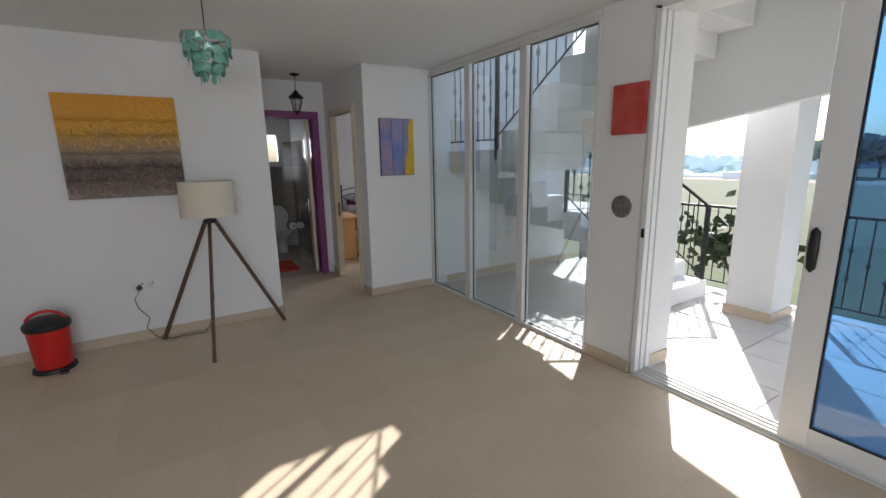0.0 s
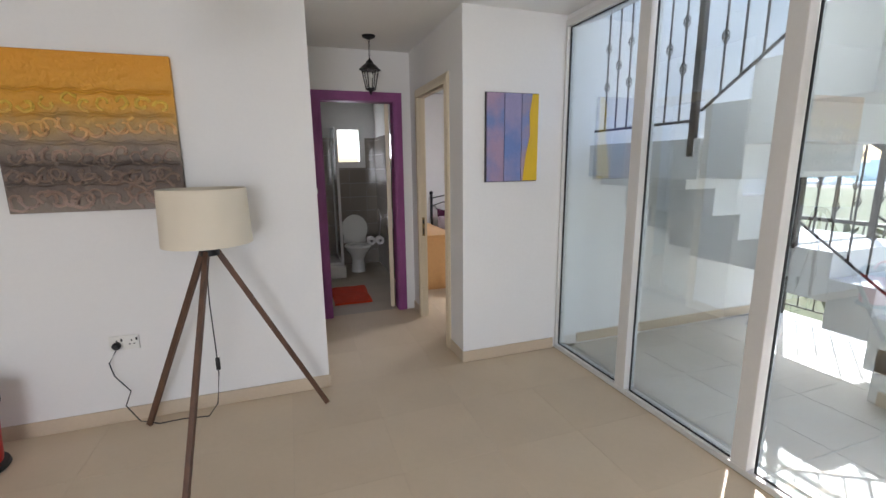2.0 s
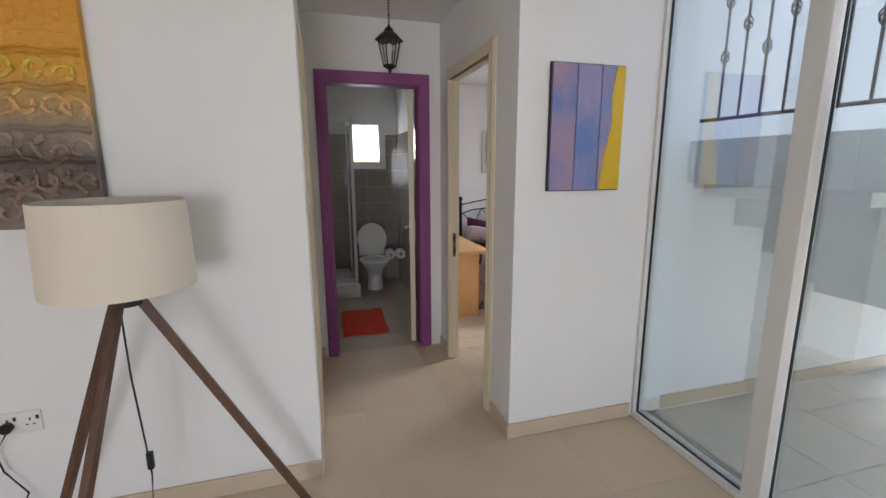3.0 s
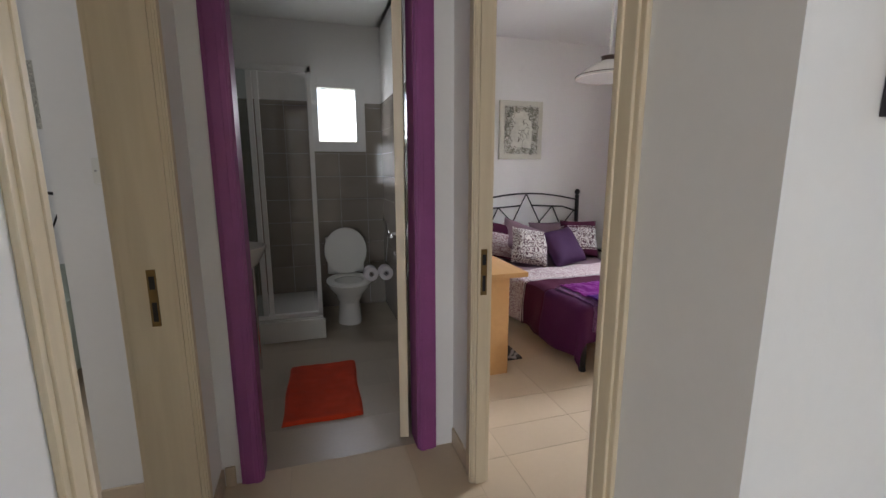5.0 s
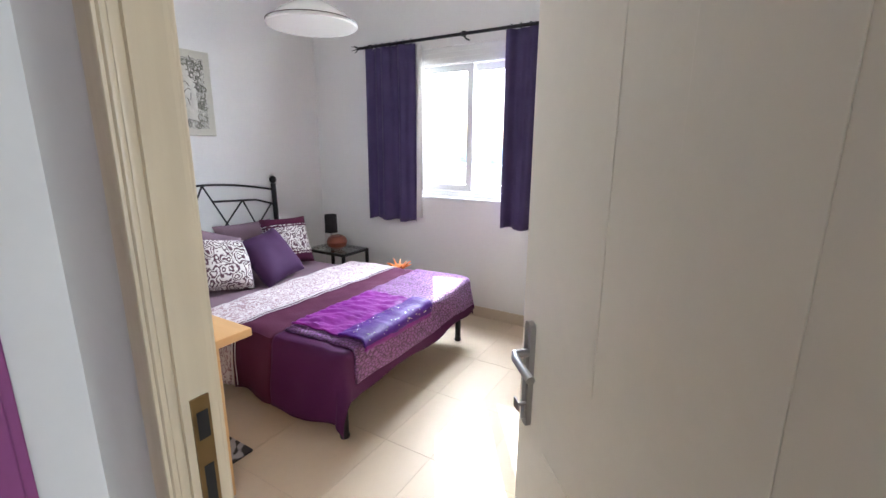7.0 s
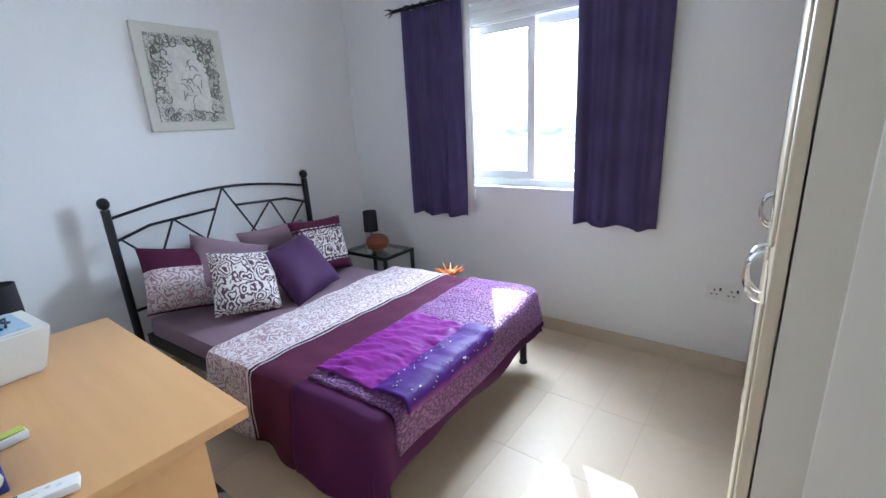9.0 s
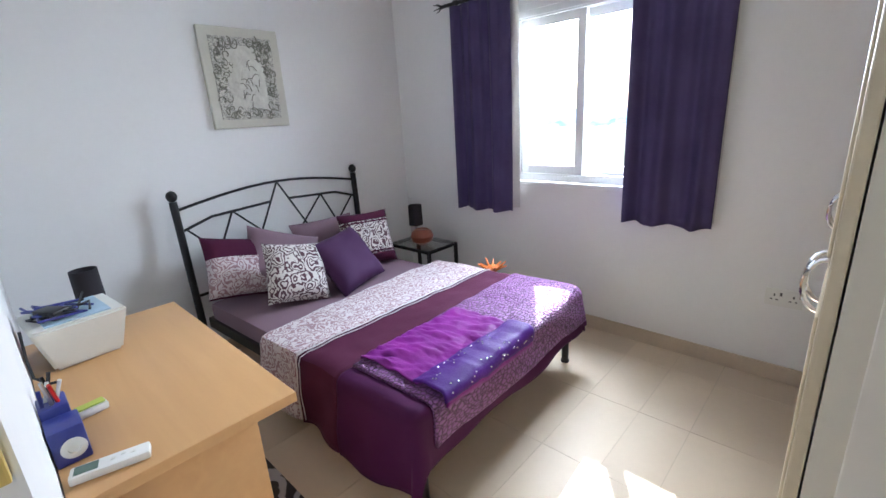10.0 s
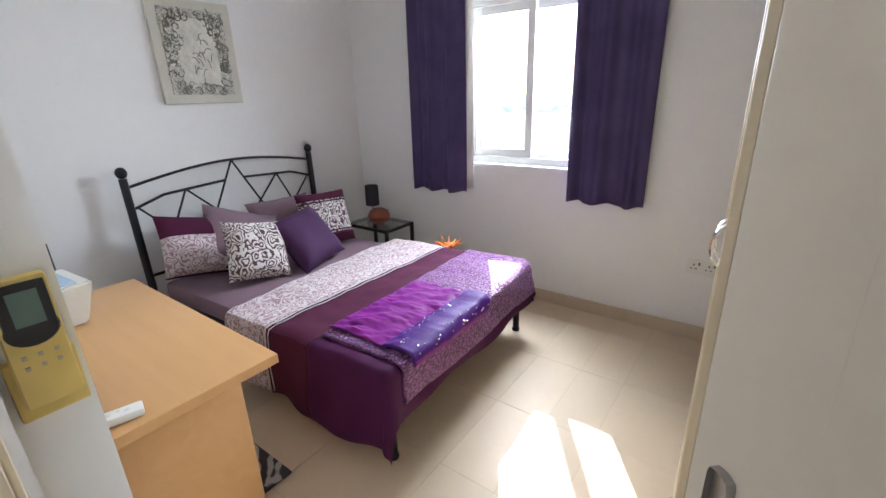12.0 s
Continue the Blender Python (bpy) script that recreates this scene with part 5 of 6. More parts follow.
pen = thing("pen_holder", (2.44, 7.38, DZ), "blue plastic desk tidy full of pens", "pen holder")
bm = bmesh.new()
box(bm, 2.4075, 2.472, 7.305, 7.385, DZ + 0.001, DZ + 0.09, 0.006)
box(bm, 2.4075, 2.462, 7.387, 7.465, DZ + 0.001, DZ + 0.11, 0.006)
part("tray", bm, M_BLUE, pen)
bm = bmesh.new()
lathe(bm, (0, 0, 0), [(0.022, 0), (0.024, 0.006), (0.012, 0.008), (0.011, 0.002)], 20)
bmesh.ops.transform(bm, matrix=pose(2.445, 7.304, DZ + 0.042, 90, 0, 0), verts=bm.verts)
part("tape_roll", bm, M_PLASTIC_W, pen, "pale ring of tape")
cols = (M_PLASTIC_B, M_PLASTIC_W, M_RED, M_BLUE, M_PLASTIC_B, M_STEEL, M_PLASTIC_B, M_PLASTIC_W)
for k in range(8):
    bm = bmesh.new()
    x, y = 2.415 + 0.035 * rnd.random(), 7.40 + 0.055 * rnd.random()
    tube(bm, [(x, y, DZ + 0.10), (x + rnd.uniform(-0.008, 0.02), y + rnd.uniform(-0.02, 0.02), DZ + 0.145 + 0.035 * rnd.random())], 0.0042, 8)
    part("pen", bm, cols[k], pen)
rem = thing("remote_control", (2.49, 7.22, DZ), "white air-conditioner remote with grey display lying on the desk", "remote")
m = pose(2.492, 7.222, DZ + 0.012, 0, 0, -15)
part("body", slab(bmesh.new(), m, 0.145, 0.042, 0.02, 0.006), M_PLASTIC_W, rem)
M_LCD = mat("grey_green_display", (0.12, 0.17, 0.14), 0.2, var=0.03)
part("display", slab(bmesh.new(), m @ pose(-0.042, 0, 0.0105), 0.042, 0.028, 0.0015), M_LCD, rem, "grey-green display", smooth=False)
for k in range(3):
    part("button", slab(bmesh.new(), m @ pose(0.005 + 0.018 * k, 0.006 * (k % 2), 0.0105), 0.009, 0.007, 0.002), M_BOX, rem, smooth=False)
er = thing("board_eraser", (2.50, 7.505, DZ), "white eraser block with lime green top", "eraser")
M_LIME = mat("lime_green_felt", (0.50, 0.58, 0.10), 0.8, fine=200)
part("body", slab(bmesh.new(), pose(2.50, 7.505, DZ + 0.012, 0, 0, 8), 0.072, 0.034, 0.022, 0.007), M_PLASTIC_W, er)
part("pad", slab(bmesh.new(), pose(2.50, 7.505, DZ + 0.026, 0, 0, 8), 0.062, 0.026, 0.005, 0.002), M_LIME, er, "lime green pad")

# remote in its wall holder beside the door
M_YELLOWED = mat("yellowed_plastic", (0.72, 0.54, 0.16), 0.45, var=0.12, scale=30)
M_RUSSET_BTN = mat("faded_grey_button", (0.42, 0.36, 0.26), 0.5)
wr = thing("remote_holder", (2.375, 6.70, 1.13), "yellowed remote control in a wall holder beside the door", "remote")
part("cradle", bx(2.338, 2.398, 6.685, 6.699, 1.035, 1.105, bevel=0.003), M_YELLOWED, wr, smooth=False)
rb = part("remote", bx(2.344, 2.393, 6.668, 6.684, 1.055, 1.197, bevel=0.006), M_YELLOWED, wr)
bm = bmesh.new()
box(bm, 2.348, 2.389, 6.664, 6.6679, 1.142, 1.192, 0.0015)
bn2 = lathe(bmesh.new(), (0, 0, 0), [(0.020, 0), (0.022, 0.002), (0.02, 0.0038)], 20, 1.0, 0.8)
bmesh.ops.transform(bn2, matrix=pose(2.3685, 6.6679, 1.142, 90, 0, 0), verts=bn2.verts)
part("bezel_foot", bn2, M_PLASTIC_B, rb)
part("bezel", bm, M_PLASTIC_B, rb, "black display surround", smooth=False)
part("display", bx(2.357, 2.381, 6.6622, 6.6638, 1.148, 1.184), M_LCD, rb, "dim display", smooth=False)
for i in range(3):
    for j in range(2):
        part("button", bx(2.353 + 0.013 * i, 2.357 + 0.013 * i, 6.6665, 6.6678, 1.10 + 0.012 * j, 1.104 + 0.012 * j), M_RUSSET_BTN, rb, smooth=False)

# bedside tables and lamps
def bedside(x0, x1, y0, y1, z, label):
    t = thing("bedside_table", ((x0 + x1) / 2, (y0 + y1) / 2, 0), label, "bedside table")
    for x in (x0, x1):
        for y in (y0, y1):
            bm = bmesh.new()
            box(bm, x - 0.011, x + 0.011, y - 0.011, y + 0.011, 0, z, 0.002)
            part("leg", bm, M_BLACK, t)
    bm = bmesh.new()
    for a in (y0, y1):
        box(bm, x0 + 0.011, x1 - 0.011, a - 0.01, a + 0.01, z - 0.02, z - 0.001)
    for a in (x0, x1):
        box(bm, a - 0.01, a + 0.01, y0 + 0.011, y1 - 0.011, z - 0.02, z - 0.001)
    part("top_frame", bm, M_BLACK, t, smooth=False)
    p = part("glass_top", bx(x0 - 0.005, x1 + 0.005, y0 - 0.005, y1 + 0.005, z, z + 0.006), M_FROST, t, "glass top", smooth=False)
    return t


def small_lamp(x, y, z, label, stem=0.12):
    t = thing("table_lamp", (x, y, z), label, "lamp")
    bm = bmesh.new()
    lathe(bm, (x, y, z), [(0.05, 0), (0.052, 0.008), (0.012, 0.016), (0.008, stem + 0.03), (0.0, stem + 0.03)], 20)
    part("stem", bm, M_STEEL, t, "thin metal stem")
    bm = bmesh.new()
    lathe(bm, (x, y, z + stem), [(0.052, 0), (0.05, 0.15), (0.046, 0.15), (0.048, 0.0)], 28)
    part("shade", bm, M_DARKSHADE, t, "charcoal cylinder shade")


bedside(4.46, 4.74, 8.22, 8.62, 0.46, "black metal bedside table with glass top")
small_lamp(4.62, 8.50, 0.467, "small table lamp with charcoal shade on the bedside table")
bedside(2.60, 2.86, 8.36, 8.74, 0.44, "black metal bedside table behind the desk")
small_lamp(2.655, 8.47, 0.447, "small table lamp with charcoal shade behind the white box", 0.225)
M_RUSSET = mat("russet_glazed_ceramic", (0.22, 0.055, 0.025), 0.35, var=0.1, scale=9)
vs = thing("bowl", (4.58, 8.38, 0.466), "russet round ceramic bowl on the bedside table", "bowl")
bm = bmesh.new()
lathe(bm, (4.56, 8.38, 0.467), [(0.03, 0), (0.075, 0.03), (0.085, 0.065), (0.07, 0.10), (0.045, 0.115), (0.04, 0.11)], 24)
part("body", bm, M_RUSSET, vs)
M_STAR = mat("orange_plastic", (0.75, 0.21, 0.03), 0.45, var=0.1, scale=20)
st = thing("starfish_ornament", (4.50, 7.70, 0.0), "orange spiky starfish ornament on a low stand by the bed", "ornament")
bm = bmesh.new()
lathe(bm, (4.50, 7.70, 0.0), [(0.08, 0), (0.08, 0.012), (0.015, 0.02), (0.012, 0.40), (0.03, 0.41)], 16)
part("stand", bm, M_BLACK, st)
bm = bmesh.new()
for k in range(11):
    a = 2 * math.pi * k / 11
    tube(bm, [(4.50, 7.70, 0.42), (4.50 + 0.05 * math.cos(a), 7.70 + 0.05 * math.sin(a), 0.435), (4.50 + 0.09 * math.cos(a), 7.70 + 0.09 * math.sin(a), 0.45 + 0.012 * (k % 3))], 0.013, 7, 0.004)
ball(bm, (4.50, 7.70, 0.428), 0.04, 0.6)
part("starfish", bm, M_STAR, st)

# relief above the bed
rl = thing("wall_relief", (3.68, YB, 1.63), "pale framed wall relief with grey scrolls and plain pale shapes", "wall decoration")
part("plaque", bx(3.45, 3.91, YB - 0.03, YB - 0.0005, 1.36, 1.91, bevel=0.006), mat("pale_plaster", (0.62, 0.60, 0.51), 0.7, var=0.05, scale=8), rl, smooth=False)
part("scroll_border", bx(3.50, 3.86, YB - 0.036, YB - 0.0301, 1.41, 1.86, bevel=0.002), M_RELIEF, rl, smooth=False)
bm = bmesh.new()
sheet(bm, lambda u, v: (3.57 + 0.22 * u, YB - 0.038 - 0.014 * math.sin(math.pi * u) * math.sin(math.pi * v) * (1 + 0.6 * noise.noise((u * 6, v * 8, 3))), 1.455 + 0.34 * v + 0.02 * math.sin(math.pi * u)), 18, 22)
part("centre_panel", bm, mat("pale_relief_centre", (0.66, 0.64, 0.56), 0.7, var=0.08, scale=14, bump=0.5, fine=35), rl)
rnd = random.Random(21)
bm = bmesh.new()
for k in range(150):
    cx, cz = 3.512 + 0.336 * rnd.random(), 1.422 + 0.426 * rnd.random()
    if abs(cx - 3.68) / 0.115 + max(0.0, cz - 1.60) / 0.30 < 1 and cz > 1.47:
        continue
    q, w = rnd.random() * 6, 0.6 + 0.8 * rnd.random()
    tube(bm, [(cx + w * (0.004 + 0.020 * i / 8) * math.cos(q + i * 0.55), YB - 0.039 - 0.002 * (k % 2), cz + w * (0.004 + 0.024 * i / 8) * math.sin(q + i * 0.55)) for i in range(9)], 0.0032, 5)
for k in range(16):
    cx, cz, q = 3.68 + rnd.gauss(0, 0.045), 1.60 + rnd.gauss(0, 0.08), rnd.random() * 3
    tube(bm, [(cx + 0.05 * (i / 6 - 0.5) * math.cos(q), YB - 0.054, cz + 0.05 * (i / 6 - 0.5) * math.sin(q) + 0.012 * math.sin(i * 0.6)) for i in range(7)], 0.0022, 5)
part("scrollwork", bm, mat("grey_scroll", (0.26, 0.25, 0.20), 0.7), rl, "raised grey scrollwork")

# curtains and rod
rod = thing("curtain_rod", (XW - 0.08, 7.4, 2.045), "black curtain rod with leaf finials", "curtain rod")
bm = bmesh.new()
tube(bm, [(XW - 0.08, 6.45, 2.045), (XW - 0.08, 8.30, 2.045)], 0.011, 10)
part("bar", bm, M_BLACK, rod)
for y in (6.6, 7.36, 8.18):
    bm = bmesh.new()
    tube(bm, [(XW - 0.001, y, 2.02), (XW - 0.05, y, 2.02), (XW - 0.08, y, 2.034)], 0.006, 8)
    lathe(bm, (XW - 0.08, y, 2.03), [(0.016, 0), (0.018, 0.015), (0.016, 0.03)], 12)
    part("bracket", bm, M_BLACK, rod)
for y, s in ((6.45, -1), (8.30, 1)):
    bm = bmesh.new()
    for k in range(5):
        a = k * 1.256
        tube(bm, [(XW - 0.08, y, 2.045), (XW - 0.08 + 0.02 * math.cos(a), y + s * 0.03, 2.045 + 0.02 * math.sin(a)), (XW - 0.08 + 0.028 * math.cos(a), y + s * 0.055, 2.045 + 0.028 * math.sin(a))], 0.005, 6, 0.002)
    part("finial", bm, M_BLACK, rod, "black leaf finial")


def curtain(y0, y1, z0, z1, label, folds, seed, lining_at):
    c = thing("curtain", (XW - 0.08, (y0 + y1) / 2, z1), label, "curtain")

    def f(u, v):
        y = y0 + (y1 - y0) * (u + 0.02 * math.sin(9 * u + seed) * (1 - v))
        x = XW - 0.085 + 0.020 * math.sin(2 * math.pi * folds * u + seed + 0.6 * math.sin(3 * v)) * (1 - 0.5 * v) + 0.008 * math.sin(2 * math.pi * folds * 2.3 * u + seed * 2)
        z = z0 + (z1 - z0) * v + (0.008 * math.sin(2 * math.pi * folds * u + 1) if v == 0 else 0)
        return (x, y, z)
    bm = bmesh.new()
    sheet(bm, f, 90, 26)
    part("cloth", bm, M_CURTAIN, c, thick=0.003)
    bm = bmesh.new()
    ya, yb = lining_at
    sheet(bm, lambda u, v: (XW - 0.05 + 0.01 * math.sin(8 * u + 3 * v), ya + (yb - ya) * u, z0 + 0.03 + (z1 - z0 - 0.04) * v), 16, 10)
    part("lining", bm, M_LINING, c, "pale lining at the edge", thick=0.002)
    for k in range(7):
        bm = bmesh.new()
        y = y0 + (y1 - y0) * (k + 0.5) / 7
        tube(bm, [(XW - 0.08 + 0.016 * math.cos(a), y, 2.045 + 0.016 * math.sin(a)) for a in [2 * math.pi * i / 10 for i in range(10)]], 0.003, 5, closed=True)
        part("ring", bm, M_BLACK, c)


curtain(7.765, 8.225, 0.715, 2.03, "dark purple curtain with pale lining, drawn aside", 2.6, 0.4, (7.725, 7.83))
curtain(6.60, 7.045, 0.74, 2.03, "dark purple curtain drawn to the middle of the window", 2.4, 1.9, (6.605, 6.66))

# pendant
LPX, LPY, LPZ = 3.78, 7.70, 1.945
pd = thing("pendant_lamp", (LPX, LPY, H), "white glass pendant lamp with brown cap", "pendant lamp")
M_OPAL = mat("opal_glass", (0.80, 0.78, 0.72), 0.15, var=0.02, coat=0.3)
M_BROWNCAP = mat("brown_wood_cap", (0.07, 0.04, 0.028), 0.5, var=0.15, scale=12)
bm = bmesh.new()
lathe(bm, (LPX, LPY, LPZ - 0.035), [(0.228, -0.006), (0.235, 0.0), (0.228, 0.012), (0.17, 0.06), (0.11, 0.095), (0.075, 0.112), (0.07, 0.105), (0.16, 0.055), (0.222, 0.006)], 40)
part("shade", bm, M_OPAL, pd, "shallow white glass shade")
bm = bmesh.new()
tube(bm, [(LPX + 0.2325 * math.cos(a), LPY + 0.2325 * math.sin(a), LPZ - 0.022) for a in [2 * math.pi * k / 40 for k in range(40)]], 0.0025, 5, closed=True)
part("rim_line", bm, M_BROWNCAP, pd, "thin brown line around the shade")
bm = bmesh.new()
lathe(bm, (LPX, LPY, LPZ + 0.06), [(0.07, 0), (0.075, 0.012), (0.06, 0.02), (0.058, 0.045), (0.065, 0.05), (0.03, 0.058)], 24)
part("cap", bm, M_BROWNCAP, pd, "brown cap")
bm = bmesh.new()
tube(bm, [(LPX, LPY, LPZ + 0.11), (LPX, LPY, H)], 0.008, 8)
lathe(bm, (LPX, LPY, H - 0.03), [(0.02, 0), (0.05, 0.02), (0.05, 0.03)], 16)
part("stem", bm, M_PLASTIC_W, pd)

socket_plate((XW, 6.29, 0.436), 0.146, 0.086, "-x", "white double wall socket beside the bed")

# wardrobe
wd = thing("wardrobe", (4.1, 5.8, 0), "cream built-in wardrobe with ring pulls", "wardrobe")
part("carcass", bx(3.26, XW - 0.004, YN + 0.16, 6.12, 0.0, 2.40), M_LEAF, wd, smooth=False)
for k in range(4):
    x0 = 3.265 + 0.408 * k
    bm = bmesh.new()
    box(bm, x0, x0 + 0.402, 6.123, 6.143, 0.09, 2.38, 0.003)
    box(bm, x0 + 0.06, x0 + 0.342, 6.143, 6.149, 0.16, 1.0, 0.004)
    box(bm, x0 + 0.06, x0 + 0.342, 6.143, 6.149, 1.1, 2.3, 0.004)
    dr = part("door", bm, M_CREAM, wd, "cream panelled door", smooth=False)
    hx = x0 + (0.37 if k % 2 == 0 else 0.03)
    bm = bmesh.new()
    tube(bm, [(hx, 6.149 + 0.035 * math.sin(a), 0.95 + 0.06 * math.cos(a)) for a in [math.pi * i / 10 for i in range(11)]], 0.006, 8)
    part("handle", bm, M_CHROME, dr, "chrome bow handle")
    for z in (0.35, 2.1):
        bm = bmesh.new()
        xh = x0 + (0.0 if k % 2 == 0 else 0.402)
        tube(bm, [(xh, 6.147, z), (xh, 6.147, z + 0.06)], 0.006, 8)
        part("hinge", bm, M_STEEL, dr)
part("plinth", bx(3.265, XW - 0.01, 6.105, 6.13, 0.0, 0.085), M_CREAM, wd, smooth=False)

# rug
M_RUG = flowered("black_rug_with_pale_swirls", (0.018, 0.014, 0.018), (0.42, 0.40, 0.42), 5, 0.40, 0.95)
rg = thing("rug", (2.75, 7.8, 0), "black rug with pale swirls beside the desk", "rug")
bm = bmesh.new()
box(bm, 2.52, 2.985, 7.37, 8.32, 0.002, 0.014, 0.004)
part("weave", bm, M_RUG, rg)

# ---- outside: porch, stairs, garden, distance ----
porch = structure("porch_floor", bx(XG + 0.16, 5.72, -2.6, YN + 0.03, -0.6, -0.03), M_EXT, "pale tiled porch floor", "pavement")
M_GRASS = mat("meadow_grass", (0.055, 0.095, 0.02), 0.95, var=0.25, scale=0.35, fine=9, bump=0.6, col2=(0.11, 0.105, 0.045))
M_SAND = mat("dry_earth", (0.30, 0.25, 0.18), 0.95, var=0.12, scale=0.5, fine=20, bump=0.3)
M_LEAF_G = mat("green_leaves", (0.055, 0.095, 0.025), 0.7, var=0.3, scale=6)
# leaf colour lightened towards grey, so distance haze is painted in
M_LEAF_F = mat("far_leaves_painted_haze", (0.40, 0.44, 0.40), 0.9, var=0.2, scale=0.5)
M_BARK = mat("grey_bark", (0.13, 0.10, 0.075), 0.9, var=0.2, scale=12, bump=0.4)
# far walls and windows lightened: their colours carry the haze
M_FAR = mat("haze_paled_far_render", (0.80, 0.79, 0.77), 0.9, var=0.05, scale=0.2)
M_FARGLASS = mat("haze_paled_far_window", (0.30, 0.34, 0.38), 0.25)
M_ROOF = mat("terracotta_roof", (0.36, 0.17, 0.10), 0.85, var=0.1)
# blue-grey of distance haze put straight into the hill colour
M_HILL = mat("hill_painted_haze", (0.30, 0.33, 0.36), 0.95, var=0.1, scale=0.01)
bm = bmesh.new()
sheet(bm, lambda u, v: (-900 + 2400 * u, -1200 + 2400 * v, -0.62 - 0.03 * max(0, -900 + 2400 * u - 6) ** 0.8), 90, 60)
structure("ground", bm, M_GRASS, "green meadow sloping gently away", "ground", smooth=True)
structure("road", bx(48, 54, -300, 400, -1.45, -1.2), M_SAND, "pale dirt road across the meadow", "road")

pillar = structure("porch_pillar", bx(4.95, 5.36, 2.49, 2.88, -0.02, 2.75, bevel=0.008), M_EXT, "square white rendered porch pillar", "pillar")
structure("pillar_skirting", bx(4.937, 5.373, 2.477, 2.893, -0.02, 0.07), M_SKIRT, "beige tile skirting around the pillar", "baseboard")
structure("porch_roof", bx(XG + 0.45, 5.75, -2.6, 2.9, 2.62, 2.82), M_EXT, "white slab over the porch", "roof")
# the house above and around
bm = bmesh.new()
box(bm, -3.34, XG + 0.2, -2.6, YN + 0.1, H + 0.165, H + 0.2)
box(bm, -3.34, XW + 0.2, YN + 0.1, YB + 0.3, H + 0.165, H + 0.2)
structure("house_roof", bm, M_EXT, "flat white roof", "roof")

# out of view: added, with its height set to cut the living room's sun patch
structure("roof_parapet", bx(XG + 0.2, 5.35, YN + 0.03, YN + 0.155, 2.662, 3.32), M_EXT, "unseen white parapet added to trim the sun patch indoors", "wall")

# stairs: first flight up to a quarter landing, short flight across, second flight over the porch
RISE, RUN = 0.178, 0.25
stair = thing("outside_stair", (4.8, 4.2, -0.02), "white rendered outside staircase to the roof terrace", "staircase")
for i in range(5):
    y = 3.25 + i * RUN
    z1 = -0.02 + (i + 1) * RISE
    part("step", bx(4.42, 5.32, y, min(4.52, y + RUN + (0.0 if i > 1 else 0.2)) - 0.001, -0.02 if i < 2 else z1 - 0.34, z1, bevel=0.006), M_EXT, stair, smooth=False)
part("landing", bx(4.42, 5.32, 4.521, 5.318, 0.64, 0.88, bevel=0.004), M_EXT, stair, smooth=False)
for i in range(4):
    x = 4.419 - i * RUN
    z1 = 0.88 + (i + 1) * RISE
    part("step", bx(max(3.3, x - RUN - 0.001), x, 4.53, 5.318, z1 - 0.30, z1, bevel=0.005), M_EXT, stair, smooth=False)
part("landing", bx(3.30, 4.28, 4.361, 4.529, 1.36, 1.591, bevel=0.004), M_EXT, stair, smooth=False)
part("landing", bx(3.30, 3.418, 4.53, 5.318, 1.36, 1.591, bevel=0.004), M_EXT, stair, smooth=False)
for i in range(10):
    y = 4.36 - i * RUN
    z1 = 1.592 + (i + 1) * RISE
    part("step", bx(3.32, 4.28, y - RUN, y - 0.001, z1 - 0.40, z1, bevel=0.005), M_EXT, stair, smooth=False)
bm = bmesh.new()                                   # solid outer string with a sloping lower edge
prof = [(4.32, 1.52), (2.1, 1.90), (2.1, 3.1), (2.4, 3.1), (4.32, 1.85)]
a = [bm.verts.new((4.29, y, z)) for y, z in prof]
b = [bm.verts.new((4.40, y, z)) for y, z in prof]
bm.faces.new(a)
bm.faces.new(b[::-1])
for i in range(5):
    bm.faces.new((a[i], b[i], b[(i + 1) % 5], a[(i + 1) % 5]))
part("string_wall", bm, M_EXT, stair, "solid white side wall", smooth=False)
structure("stair_skirting", bx(4.408, 4.419, 3.27, 3.9, -0.02, 0.07), M_SKIRT, "beige tile skirting at the stair", "baseboard")


def baluster_knot(bm, p, r=0.02):
    """A small basket of four twisted wires."""
    for k in range(4):
        a = math.pi / 2 * k
        tube(bm, [(p[0] + r * math.sin(math.pi * t / 6) * math.cos(a + t * 0.5), p[1] + r * math.sin(math.pi * t / 6) * math.sin(a + t * 0.5), p[2] - 0.035 + 0.07 * t / 6) for t in range(7)], 0.0035, 5)


def railing(name, p, q, height, spacing, label, knots=True, post_ends=(True, True), low=0.1, post=0.018):
    """A wrought-iron railing from p to q, level or sloping, with knotted bars."""
    p, q = Vector(p), Vector(q)
    r = thing(name, p, label, "railing")
    up = Vector((0, 0, 1))
    for nm, z in (("top_rail", height), ("bottom_rail", low)):
        bm = bmesh.new()
        tube(bm, [p + up * z, q + up * z], 0.016 if z > 0.5 else 0.009, 8)
        part(nm, bm, M_IRON, r)
    n = max(1, int((q - p).length / spacing))
    for i in range(1, n):
        c = p.lerp(q, i / n)
        bm = bmesh.new()
        tube(bm, [c + up * low, c + up * height], 0.0065, 6)
        if knots:
            for kz in ((0.35, 0.65) if i % 2 else (0.5,)):
                baluster_knot(bm, c + up * (low + (height - low) * kz))
        part("baluster", bm, M_IRON, r)
    for e, on in zip((p, q), post_ends):
        if on:
            bm = bmesh.new()
            box(bm, e.x - post, e.x + post, e.y - post, e.y + post, e.z - 0.1, e.z + height + 0.02, 0.003)
            part("post", bm, M_IRON, r)
    return r


